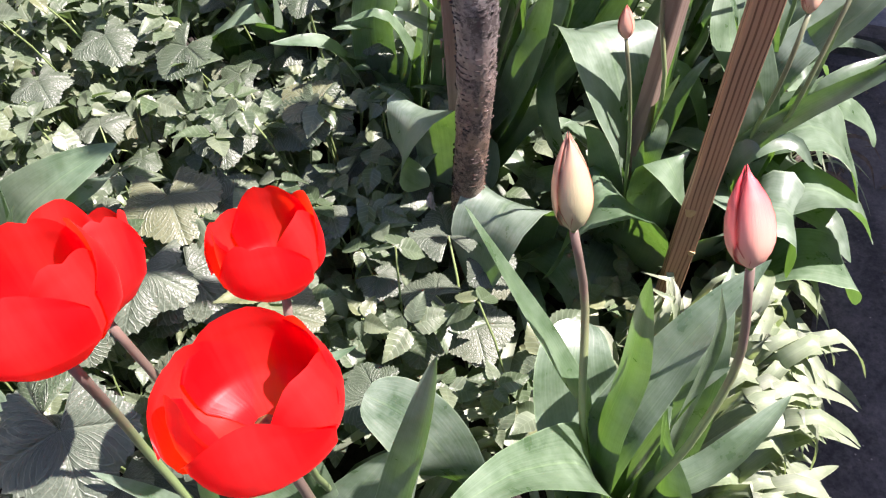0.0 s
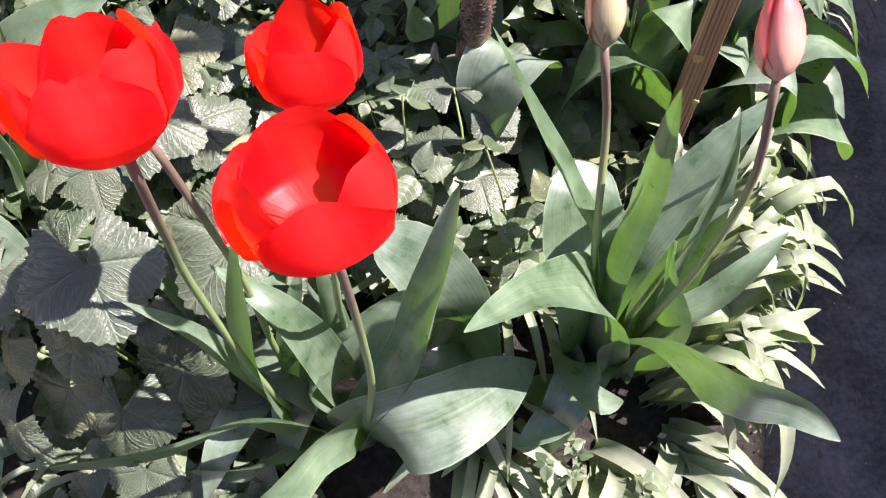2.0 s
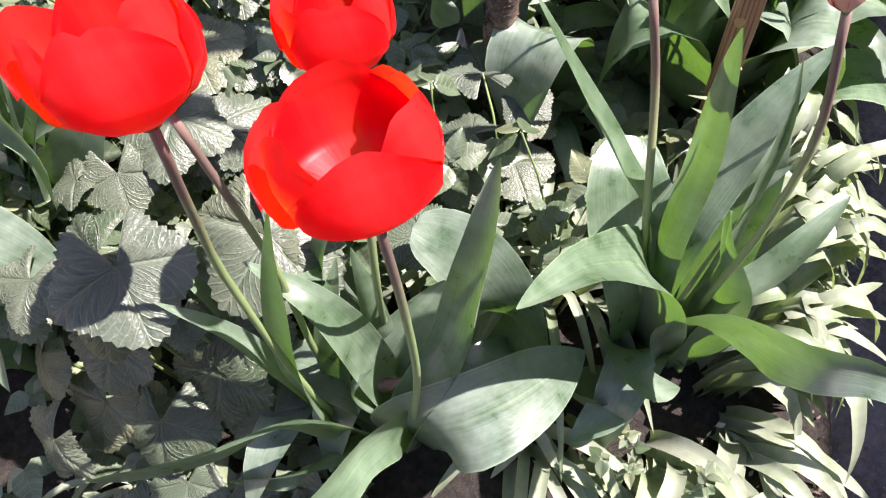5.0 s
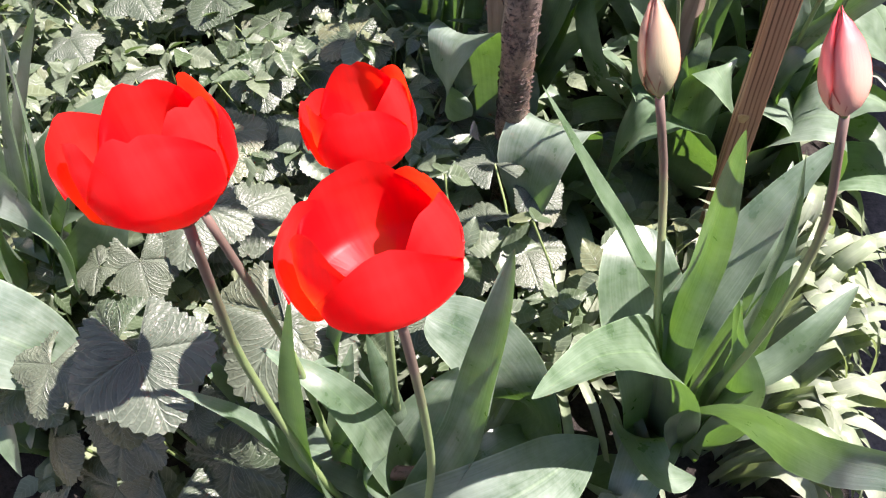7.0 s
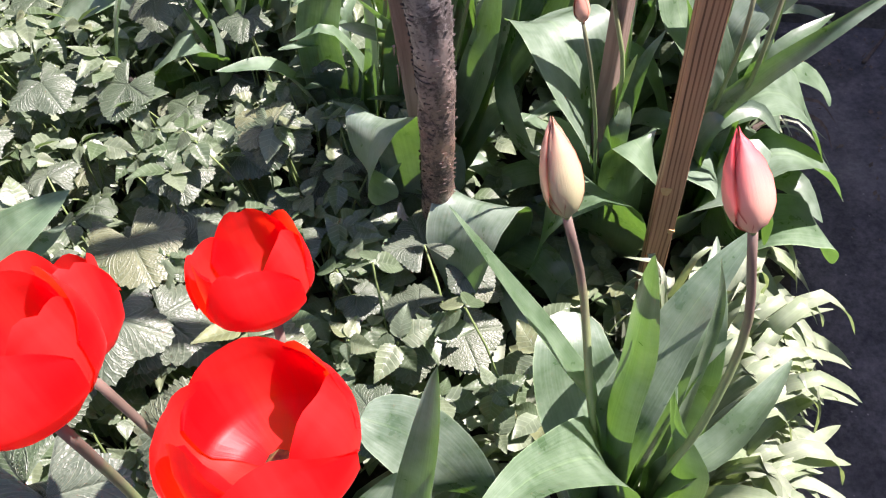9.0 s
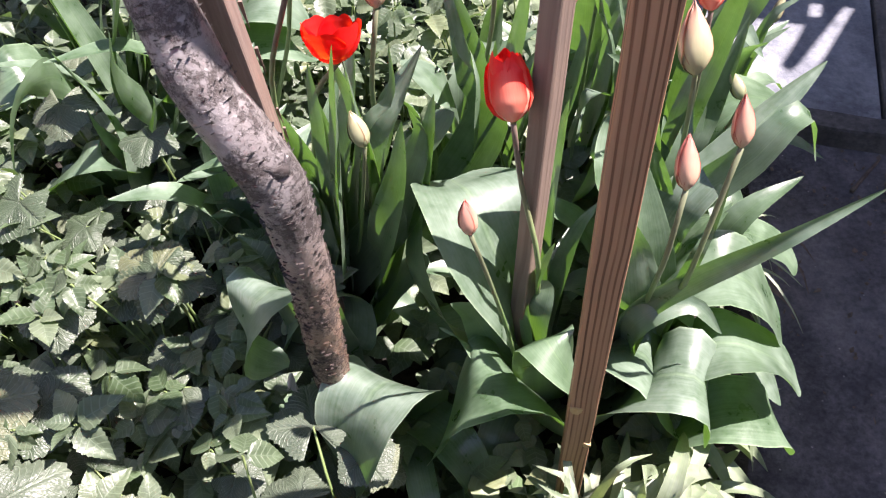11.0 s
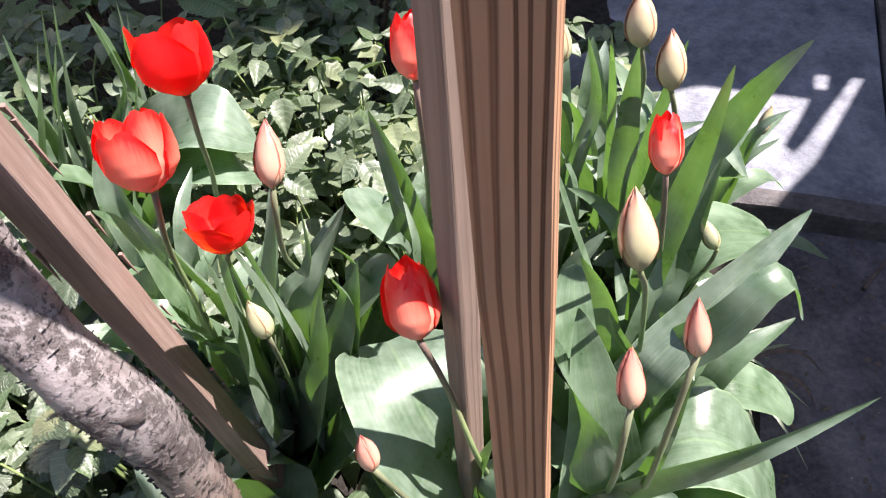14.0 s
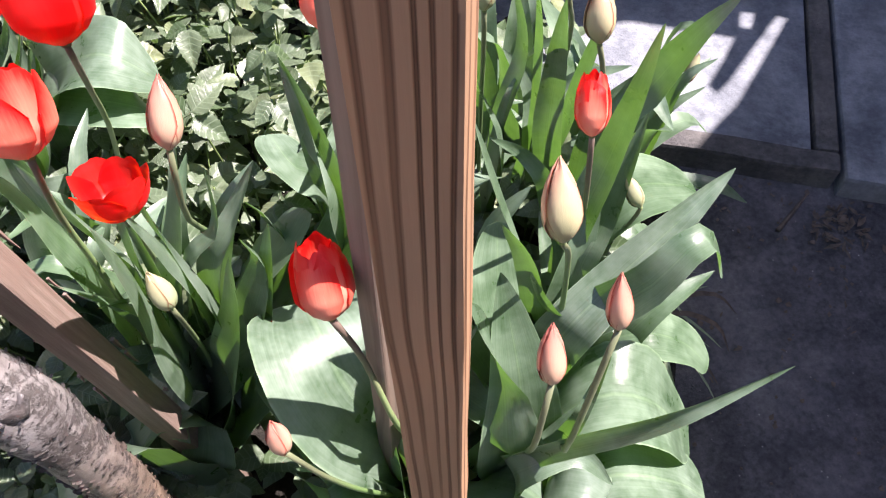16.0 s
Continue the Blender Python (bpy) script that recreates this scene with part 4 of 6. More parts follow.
tulip('tulip with a small greenish bud leaning outwards', (0.476, 0.969, 0.030),
      [(0.439, 0.803, 0.411), (0.442, 0.817, 0.370), (0.446, 0.864, 0.250)],
      [
       ([(0.367, 0.749, 0.360), (0.332, 0.765, 0.460), (0.309, 0.777, 0.550)], 0.022),
       ([(0.335, 0.664, 0.300), (0.323, 0.689, 0.380), (0.306, 0.711, 0.440), (0.298, 0.716, 0.450)], 0.065),
      ], ("bud", (-0.3, 0.6, 0.5), 0.028, 0.0065, GREENISH, "small leaning green bud"), stem_r=0.0019)
tulip('short tulip with a small green bud near the path', (0.515, 1.052, 0.030),
      [(0.537, 0.985, 0.344), (0.517, 0.984, 0.300), (0.510, 1.003, 0.200)],
      [
       ([(0.520, 0.979, 0.280), (0.529, 0.975, 0.360), (0.556, 0.979, 0.380)], 0.025),
      ], ("bud", (0.3, 0.4, 0.8), 0.030, 0.006, GREENISH, "small green bud"), stem_r=0.0019)
tulip('tulip with a closed pale pink bud and grey-green leaves', (0.036, 0.848, 0.030),
      [(0.140, 0.771, 0.551), (0.128, 0.777, 0.480), (0.120, 0.812, 0.400), (0.100, 0.825, 0.280)],
      [
       ([(0.114, 0.771, 0.380), (0.117, 0.751, 0.480), (0.115, 0.735, 0.554)], 0.024),
       ([(0.114, 0.736, 0.300), (0.141, 0.742, 0.400), (0.148, 0.763, 0.450)], 0.05),
       ([(0.118, 0.785, 0.380), (0.145, 0.799, 0.440), (0.168, 0.818, 0.480)], 0.038),
       ([(0.107, 0.775, 0.400), (0.141, 0.780, 0.460), (0.143, 0.798, 0.500)], 0.02),
      ], ("bud", (0.05, 0.55, 0.83), 0.042, 0.0092, BLUSH, "closed pale pink bud", 0.3), stem_r=0.0023)
tulip('tulip with a small white unripe bud between folded leaves', (0.030, 0.835, 0.030),
      [(0.123, 0.715, 0.473), (0.108, 0.742, 0.380), (0.090, 0.768, 0.280)],
      [
       ([(0.087, 0.735, 0.350), (0.101, 0.731, 0.460), (0.116, 0.706, 0.574)], 0.034),
       ([(0.083, 0.765, 0.300), (0.091, 0.757, 0.400), (0.090, 0.758, 0.460)], 0.03),
       ([(0.013, 0.715, 0.220), (0.049, 0.724, 0.270), (0.079, 0.723, 0.280)], 0.045),
      ], ("bud", (-0.25, 0.35, 0.85), 0.030, 0.0075, GREENISH, "small whitish bud"), stem_r=0.0019)
tulip('flowerless tulip clump with long grey-green leaves', (-0.024, 0.840, 0.030),
      [],
      [
       ([(0.072, 0.772, 0.260), (0.080, 0.768, 0.360), (0.080, 0.780, 0.430), (0.076, 0.804, 0.480)], 0.045),
       ([(0.109, 0.784, 0.280), (0.121, 0.770, 0.380), (0.112, 0.769, 0.470), (0.094, 0.794, 0.500)], 0.046),
       ([(0.061, 0.799, 0.260), (0.053, 0.815, 0.360), (0.029, 0.825, 0.420), (-0.018, 0.866, 0.440)], 0.05),
       ([(0.115, 0.770, 0.260), (0.142, 0.757, 0.360), (0.164, 0.772, 0.420), (0.154, 0.777, 0.450)], 0.055),
       ([(0.111, 0.813, 0.340), (0.137, 0.819, 0.420), (0.160, 0.843, 0.450)], 0.045),
       ([(0.215, 0.838, 0.340), (0.212, 0.848, 0.420), (0.200, 0.866, 0.470), (0.186, 0.892, 0.500)], 0.05),
       ([(0.070, 0.797, 0.320), (0.100, 0.814, 0.420), (0.108, 0.860, 0.470)], 0.04),
       ([(-0.046, 0.871, 0.280), (-0.031, 0.877, 0.360), (-0.052, 0.911, 0.420), (-0.045, 0.944, 0.470)], 0.045),
       ([(0.061, 0.769, 0.260), (0.085, 0.765, 0.340), (0.089, 0.777, 0.400), (0.069, 0.813, 0.460)], 0.036),
       ([(0.078, 0.755, 0.240), (0.069, 0.766, 0.300), (0.058, 0.778, 0.360), (0.015, 0.773, 0.420)], 0.034),
       ([(0.098, 0.757, 0.280), (0.150, 0.753, 0.360), (0.167, 0.765, 0.420), (0.175, 0.781, 0.460)], 0.045),
       ([(0.070, 0.707, 0.200), (0.080, 0.729, 0.250), (0.053, 0.727, 0.270), (0.005, 0.714, 0.220)], 0.04, dict(fold=0.12, tipness=0.55, widest=0.62, base=0.5, up=(0.45, -0.05, 0.9), wave=0.07)),
       ([(0.100, 0.747, 0.200), (0.129, 0.741, 0.260), (0.158, 0.751, 0.280)], 0.06, dict(fold=0.12, tipness=0.55, widest=0.62, base=0.5, up=(-0.45, -0.03, 0.9), wave=0.07)),
      ])
tulip('tulip with a red flower shading to salmon at its base', (-0.034, 0.870, 0.030),
      [(0.088, 0.740, 0.589), (0.052, 0.779, 0.490), (0.041, 0.792, 0.400), (0.016, 0.819, 0.250)],
      [
       ([(0.026, 0.808, 0.360), (0.023, 0.804, 0.440), (0.023, 0.795, 0.500), (0.017, 0.782, 0.533)], 0.04),
       ([(0.061, 0.789, 0.330), (0.028, 0.792, 0.360), (-0.013, 0.813, 0.360)], 0.034),
      ], ("cup", (-0.12, 0.45, 0.87), 0.042, 0.0185, CORAL, "red flower shading to salmon at the base", 0.5), stem_r=0.0023)
tulip('tall tulip with a large red flower on a brown stem', (-0.090, 1.037, 0.030),
      [(0.095, 0.812, 0.594), (0.061, 0.873, 0.500), (0.039, 0.909, 0.420), (-0.019, 0.979, 0.250)],
      [
       ([(-0.070, 1.075, 0.260), (-0.096, 1.094, 0.300), (-0.006, 1.040, 0.380), (0.038, 1.042, 0.340)], 0.09, dict(fold=0.16, tipness=0.4, widest=0.72, base=0.35, up=(-0.43, 0.13, 0.9), wave=0.06)),
       ([(-0.104, 1.080, 0.260), (-0.099, 1.072, 0.300), (-0.000, 1.016, 0.340), (0.032, 1.032, 0.300)], 0.055, dict(fold=0.16, tipness=0.4, widest=0.72, base=0.35, up=(-0.42, 0.15, 0.9), wave=0.06)),
       ([(-0.134, 1.042, 0.250), (-0.105, 1.026, 0.320), (-0.099, 1.023, 0.380)], 0.05),
      ], ("cup", (-0.12, 0.42, 0.88), 0.044, 0.0205, RED, "large red flower", 0.5), stem_r=0.0023)
tulip('low tulip with a small open red flower', (-0.020, 0.944, 0.030),
      [(0.110, 0.745, 0.527), (0.074, 0.803, 0.440), (0.045, 0.854, 0.300)],
      [
       ([(0.114, 0.846, 0.280), (0.162, 0.825, 0.360), (0.185, 0.848, 0.380)], 0.07, dict(fold=0.16, tipness=0.4, widest=0.72, base=0.35, up=(-0.45, -0.02, 0.9), wave=0.06)),
       ([(0.161, 0.841, 0.300), (0.157, 0.840, 0.380), (0.142, 0.845, 0.400)], 0.04),
      ], ("wide", (-0.05, 0.35, 0.93), 0.030, 0.017, RED, "small open red flower", 0.3), stem_r=0.0023)
tulip('tulip with a coral red bud behind a stake', (0.188, 1.004, 0.030),
      [(0.230, 0.830, 0.575), (0.226, 0.852, 0.460), (0.210, 0.926, 0.280)],
      [
       ([(0.215, 0.835, 0.400), (0.201, 0.859, 0.450), (0.186, 0.890, 0.500)], 0.042),
       ([(0.188, 0.928, 0.300), (0.171, 0.909, 0.360), (0.150, 0.946, 0.360)], 0.06, dict(fold=0.16, tipness=0.4, widest=0.72, base=0.35, up=(0.41, -0.19, 0.9), wave=0.06)),
       ([(0.236, 0.908, 0.300), (0.259, 0.895, 0.440), (0.263, 0.865, 0.550)], 0.03),
      ], ("egg", (0.0, 0.5, 0.85), 0.040, 0.0125, CORAL, "coral red half-open bud"), stem_r=0.0023)
tulip('tulip with a pale pink bud behind a stake', (0.234, 1.033, 0.030),
      [(0.272, 0.765, 0.545), (0.278, 0.844, 0.460), (0.268, 0.919, 0.280)],
      [
       ([(0.263, 0.904, 0.300), (0.279, 0.880, 0.420), (0.291, 0.871, 0.500)], 0.03),
       ([(0.300, 0.900, 0.300), (0.316, 0.893, 0.400), (0.314, 0.907, 0.420)], 0.04),
      ], ("bud", (0.0, 0.5, 0.85), 0.040, 0.011, PINK, "closed pink bud"), stem_r=0.0023)
tulip('flowerless tulip with narrow upright leaves', (-0.327, 1.225, 0.030),
      [],
      [
       ([(-0.133, 1.162, 0.260), (-0.100, 1.117, 0.400), (-0.077, 1.059, 0.500)], 0.034),
       ([(-0.139, 1.173, 0.260), (-0.090, 1.125, 0.400), (-0.052, 1.073, 0.500)], 0.03),
       ([(-0.188, 1.078, 0.260), (-0.151, 1.061, 0.400), (-0.103, 1.043, 0.520)], 0.034),
       ([(-0.194, 1.074, 0.260), (-0.182, 1.074, 0.400), (-0.168, 1.067, 0.480)], 0.04),
       ([(-0.189, 1.105, 0.260), (-0.130, 1.061, 0.420), (-0.085, 1.034, 0.530)], 0.03),
       ([(-0.125, 1.019, 0.250), (-0.115, 1.013, 0.330), (-0.120, 1.042, 0.360)], 0.05),
       ([(-0.100, 0.992, 0.250), (-0.078, 0.976, 0.340), (-0.072, 1.011, 0.360)], 0.05),
       ([(-0.199, 1.041, 0.300), (-0.142, 1.012, 0.420), (-0.109, 1.019, 0.500)], 0.042),
       ([(-0.184, 1.056, 0.300), (-0.125, 1.009, 0.420), (-0.074, 0.988, 0.520)], 0.03),
       ([(-0.172, 1.072, 0.280), (-0.067, 1.038, 0.420), (-0.075, 1.060, 0.500)], 0.022),
       ([(-0.122, 1.063, 0.300), (-0.056, 1.036, 0.420), (-0.037, 1.053, 0.500)], 0.022),
       ([(-0.114, 1.038, 0.280), (-0.085, 1.044, 0.340), (-0.073, 1.059, 0.380)], 0.03),
      ])
BROAD = dict(fold=0.16, tipness=0.4, widest=0.68, base=0.4, wave=0.05)
tulip('flowerless tulip clump with long upright grey-green leaves', (-0.440, 0.520, 0.030),
      [],
      [
       ([(-0.368, 0.510, 0.300), (-0.357, 0.525, 0.380), (-0.317, 0.549, 0.460), (-0.277, 0.546, 0.520)], 0.036),
       ([(-0.377, 0.494, 0.220), (-0.315, 0.486, 0.300), (-0.282, 0.497, 0.350), (-0.258, 0.526, 0.380)], 0.066, dict(fold=0.3, widest=0.5, up=(0.3, -0.3, 1.0))),
       ([(-0.387, 0.495, 0.240), (-0.347, 0.481, 0.340), (-0.315, 0.480, 0.420), (-0.292, 0.476, 0.470)], 0.030),
       ([(-0.378, 0.491, 0.240), (-0.332, 0.481, 0.340), (-0.279, 0.469, 0.420), (-0.241, 0.461, 0.480)], 0.036),
       ([(-0.356, 0.475, 0.260), (-0.335, 0.464, 0.340), (-0.347, 0.462, 0.370)], 0.034),
       ([(-0.404, 0.466, 0.200), (-0.391, 0.494, 0.280), (-0.360, 0.508, 0.360)], 0.036),
       ([(-0.373, 0.497, 0.300), (-0.346, 0.527, 0.420), (-0.312, 0.542, 0.500)], 0.048),
       ([(-0.361, 0.497, 0.300), (-0.297, 0.480, 0.450), (-0.316, 0.548, 0.500)], 0.034),
       ([(-0.390, 0.470, 0.300), (-0.366, 0.486, 0.380), (-0.329, 0.461, 0.390), (-0.311, 0.446, 0.355), (-0.322, 0.432, 0.300)], 0.050),
       ([(-0.359, 0.509, 0.280), (-0.323, 0.520, 0.360), (-0.317, 0.540, 0.420)], 0.040),
       ([(-0.380, 0.480, 0.250), (-0.340, 0.490, 0.330), (-0.300, 0.478, 0.360)], 0.036),
      ])
tulip('tulip with one very broad pale leaf bent over', (-0.470, 0.390, 0.030),
      [],
      [
       ([(-0.460, 0.385, 0.280), (-0.410, 0.375, 0.355), (-0.350, 0.366, 0.365), (-0.308, 0.362, 0.300)], 0.090, dict(BROAD, up=(-0.2, -0.2, 1.0))),
       ([(-0.440, 0.350, 0.200), (-0.399, 0.340, 0.250), (-0.385, 0.300, 0.210)], 0.040),
      ], low=1, extra=1)
tulip('tulip leaves with one long pale arching blade', (-0.470, 0.590, 0.030),
      [],
      [
       ([(-0.410, 0.555, 0.240), (-0.360, 0.560, 0.320), (-0.304, 0.574, 0.365), (-0.246, 0.604, 0.385)], 0.085, dict(fold=0.35, widest=0.45, base=0.5, up=(-0.2, -0.5, 0.8))),
       ([(-0.378, 0.573, 0.300), (-0.298, 0.577, 0.340), (-0.283, 0.655, 0.300)], 0.030),
      ], low=1, extra=2)
tulip('flowerless tulip clump with arching broad leaves', (-0.239, 1.110, 0.030),
      [],
      [
       ([(-0.271, 1.058, 0.250), (-0.253, 0.977, 0.340), (-0.273, 0.932, 0.330), (-0.306, 0.907, 0.250)], 0.038),
       ([(-0.181, 0.953, 0.200), (-0.184, 0.957, 0.300), (-0.222, 0.971, 0.380)], 0.044),
       ([(-0.199, 0.976, 0.200), (-0.203, 0.952, 0.280), (-0.226, 0.982, 0.300)], 0.027),
       ([(-0.178, 0.984, 0.200), (-0.136, 0.952, 0.300), (-0.124, 0.956, 0.320), (-0.101, 0.986, 0.280)], 0.042),
       ([(-0.137, 1.001, 0.220), (-0.081, 0.959, 0.280), (-0.037, 0.971, 0.300)], 0.048),
       ([(-0.134, 0.988, 0.250), (-0.075, 0.906, 0.380), (-0.034, 0.862, 0.450)], 0.037),
       ([(-0.267, 0.942, 0.220), (-0.203, 0.913, 0.280), (-0.193, 0.935, 0.220)], 0.055, dict(fold=0.16, tipness=0.4, widest=0.72, base=0.35, up=(-0.45, 0.04, 0.9), wave=0.06)),
       ([(-0.317, 1.098, 0.250), (-0.346, 1.052, 0.280), (-0.458, 1.091, 0.200)], 0.055, dict(fold=0.16, tipness=0.4, widest=0.72, base=0.35, up=(0.45, 0.02, 0.9), wave=0.06)),
       ([(-0.170, 1.037, 0.200), (-0.147, 0.939, 0.360), (-0.112, 0.893, 0.460)], 0.03),
       ([(-0.139, 1.034, 0.200), (-0.041, 0.946, 0.360), (0.003, 0.896, 0.460)], 0.034),
      ])

# ---------------------------------------------------------------- tree and stakes
def stake(label, at, lean, size, height, mat, turn=0.0, marks=()):
    """A square sawn stake with worn edges."""
    bm = bmesh.new()
    n = 26
    rings = []
    for i in range(n):
        z = -0.05 + (height + 0.05) * i / (n - 1)
        ring = []
        for sx, sy in ((-1, -1), (-0.82, -1), (0.82, -1), (1, -1), (1, -0.82), (1, 0.82), (1, 1), (0.82, 1), (-0.82, 1), (-1, 1), (-1, 0.82), (-1, -0.82)):
            k = 0.955 if abs(sx) == abs(sy) == 1 else 1.0
            p = Vector((sx * size * 0.5 * k, sy * size * 0.5 * k, z))
            p += Vector((noise.noise(p * 25), noise.noise(p * 25 + Vector((5, 0, 0))), 0)) * 0.0007
            ring.append(bm.verts.new(p))
        rings.append(ring)
    for a, b in zip(rings, rings[1:]):
        for k in range(12):
            bm.faces.new((a[k], a[(k + 1) % 12], b[(k + 1) % 12], b[k]))
    bm.faces.new(rings[-1])
    me = bpy.data.meshes.new("stake")
    bm.to_mesh(me)
    bm.free()
    me.materials.append(mat)
    ob = new("wooden_stake", me)
    for k, (z, w, h, side) in enumerate(marks):
        pts = [(w * math.cos(a) * (1 + 0.3 * math.sin(3 * a + k)), h * math.sin(a) * (1 + 0.25 * math.cos(2 * a + k))) for a in (i * 0.524 for i in range(12))]
        face = [(x + side, -size * 0.5 - 0.0012, z + q) for x, q in pts]
        back = [(x * 1.1 + side, -size * 0.5 + 0.002, z + q * 1.1) for x, q in pts]
        fs = [tuple(range(12))] + [(i, (i + 1) % 12, 12 + (i + 1) % 12, 12 + i) for i in range(12)]
        part("resin_spot", mesh_from("resin_spot", face + back, fs, RESIN, None, False), ob, "pale yellow spot of dried resin")
    ob.matrix_basis = Matrix.Translation(at) @ frame_of((*lean, 1)).to_4x4() @ Matrix.Rotation(turn, 4, "Z")
    return tagged(ob, label, "stake", "stakes round the young tree")


stake("square brown wooden stake with dark grain lines", (0.2742, 0.5494, 0.02), (-0.0018, 0.0504), 0.0211, 1.25, STAKE_WOOD, -0.20, ((0.325, 0.0042, 0.006, -0.005), (0.270, 0.003, 0.0035, 0.007)))
stake("slim grey-brown wooden stake in the tulips", (0.2308, 0.6741, 0.02), (0.0352, 0.0194), 0.0153, 1.25, GREY_WOOD, 0.755)
old = stake("weathered brown wooden stake with frayed edges behind the trunk", (0.0634, 0.7346, 0.02), (-0.0141, -0.0570), 0.0200, 1.25, OLD_WOOD, 1.53)


def splinter(at, length, width, lift, k):
    """A torn sliver of wood, thick at its root and thin at its loose end."""
    verts, n = [], 7
    for i in range(n):
        t = i / (n - 1)
        w = width * (1 - t) ** 0.7 + 0.0002
        out = lift * t * t
        for a, b in ((-1, -0.3), (1, -0.3), (0.6, 0.5), (-0.6, 0.5)):
            verts.append((at[0] + a * w * 0.5, at[1] + b * w + out, at[2] - length * t + 0.001 * math.sin(k + 5 * t)))
    return mesh_from("splinter", verts, grid_faces(n, 4, True) + [(0, 1, 2, 3)], OLD_WOOD, None, False)


chips = random.Random(5)
for k in range(34):
    edge = chips.choice((-1, 1))
    turn = chips.choice((0, 1))
    p = (edge * (0.0108 if turn else chips.uniform(0.002, 0.0105)), 0.0, chips.uniform(0.22, 0.75))
    part("splinter", splinter((0, 0, 0), chips.uniform(0.008, 0.030), chips.uniform(0.0012, 0.0032), chips.uniform(0.0005, 0.003), k), old, "",
         Matrix.Rotation(-math.pi / 2 * turn, 4, "Z") @ Matrix.Translation((p[0], 0.0112, p[2])))


TRUNK = [(0.055, 0.655, -0.02), (0.060, 0.648, 0.12), (0.067, 0.640, 0.24), (0.073, 0.634, 0.33), (0.0775, 0.634, 0.40), (0.0795, 0.634, 0.46), (0.0790, 0.635, 0.505),
         (0.0755, 0.6355, 0.535), (0.067, 0.638, 0.562), (0.0575, 0.644, 0.582), (0.050, 0.651, 0.602), (0.043, 0.660, 0.626), (0.036, 0.672, 0.656), (0.028, 0.692, 0.72), (0.0, 0.73, 0.95), (-0.02, 0.75, 1.40)]
tree = thing("young_tree", (0.05, 0.67, 0.02), "young cherry tree with scarred grey-brown bark and a bent trunk", "tree")
to = Vector((0.05, 0.67, 0.02))


def trunk_radius(t):
    """Slightly thicker round the bend, with a swelling under the healed cut."""
    return 0.0158 - 0.004 * max(0, t - 0.5) + 0.0024 * math.exp(-((t - 0.42) / 0.09) ** 2) + 0.0012 * math.exp(-((t - 0.385) / 0.018) ** 2)


part("trunk", tube("trunk", [Vector(p) - to for p in TRUNK],
                   trunk_radius, BARK, 30, 190, 0.12), tree)


def knot_mesh():
    """A healed cut: rings of bark round a sunken eye."""
    verts, faces, uvs = [], [], []
    rings = ((0.0135, -0.007), (0.0118, -0.001), (0.0098, 0.002), (0.0078, 0.0030), (0.0060, 0.0022), (0.0042, -0.0010), (0.0026, -0.0036), (0.0011, -0.0030))
    for r, h in rings:
        for k in range(20):
            a = 2 * math.pi * k / 20
            rr = r * (1 + 0.10 * math.sin(3 * a + r * 900) + 0.05 * math.sin(7 * a))
            verts.append((rr * math.cos(a), rr * 0.8 * math.sin(a), h + 0.0008 * math.sin(5 * a)))
            uvs.append((k / 20, r * 40))
    faces = grid_faces(len(rings), 20, True)
    faces.append(tuple((len(rings) - 1) * 20 + k for k in range(20)))
    return mesh_from("knot", verts, faces, KNOT_BARK, uvs)


part("knot", knot_mesh(), tree, "healed branch scar ringed by bark",
     Matrix.Translation(Vector((0.0825, 0.6285, 0.5555)) - to) @ frame_of((0.42, -0.40, 0.81)).to_4x4())


def bark_flakes():
    """Small curled scales of bark standing off the trunk."""
    r = random.Random(11)
    verts, faces = [], []
    pts, _ = spline([Vector(p) - to for p in TRUNK], 240)
    for k in range(3200):
        i = r.randrange(24, 150)
        q = pts[i]
        if noise.noise(q * 60 + Vector((k % 7 * 0.35, 0, 0))) < 0.0:
            continue
        tan = (pts[i + 1] - pts[i - 1]).normalized()
        a = r.uniform(0, 6.283)
        side = tan.orthogonal().normalized()
        nrm = Matrix.Rotation(a, 3, tan) @ side
        cro = tan.cross(nrm)
        w, h = r.uniform(0.0005, 0.0020), r.uniform(0.0003, 0.0008)
        t = i / 239
        c = q + nrm * trunk_radius(t) * 1.01
        b = len(verts)
        lift = r.uniform(0.0006, 0.0020)
        for u, v, o in ((-1, -1, -0.001), (1, -1, -0.001), (1.1, 0.3, lift * 0.6), (0.5, 1, lift), (-0.6, 1, lift), (-1.1, 0.2, lift * 0.5)):
            verts.append(c + cro * u * w + tan * v * h + nrm * o)
        faces.append(tuple(range(b, b + 6)))
    return mesh_from("bark_flakes", verts, faces, BARK_DARK, None, False)


tagged(part("loose_bark", bark_flakes(), tree, "dark curled flakes of loose bark"), kind="stuff")

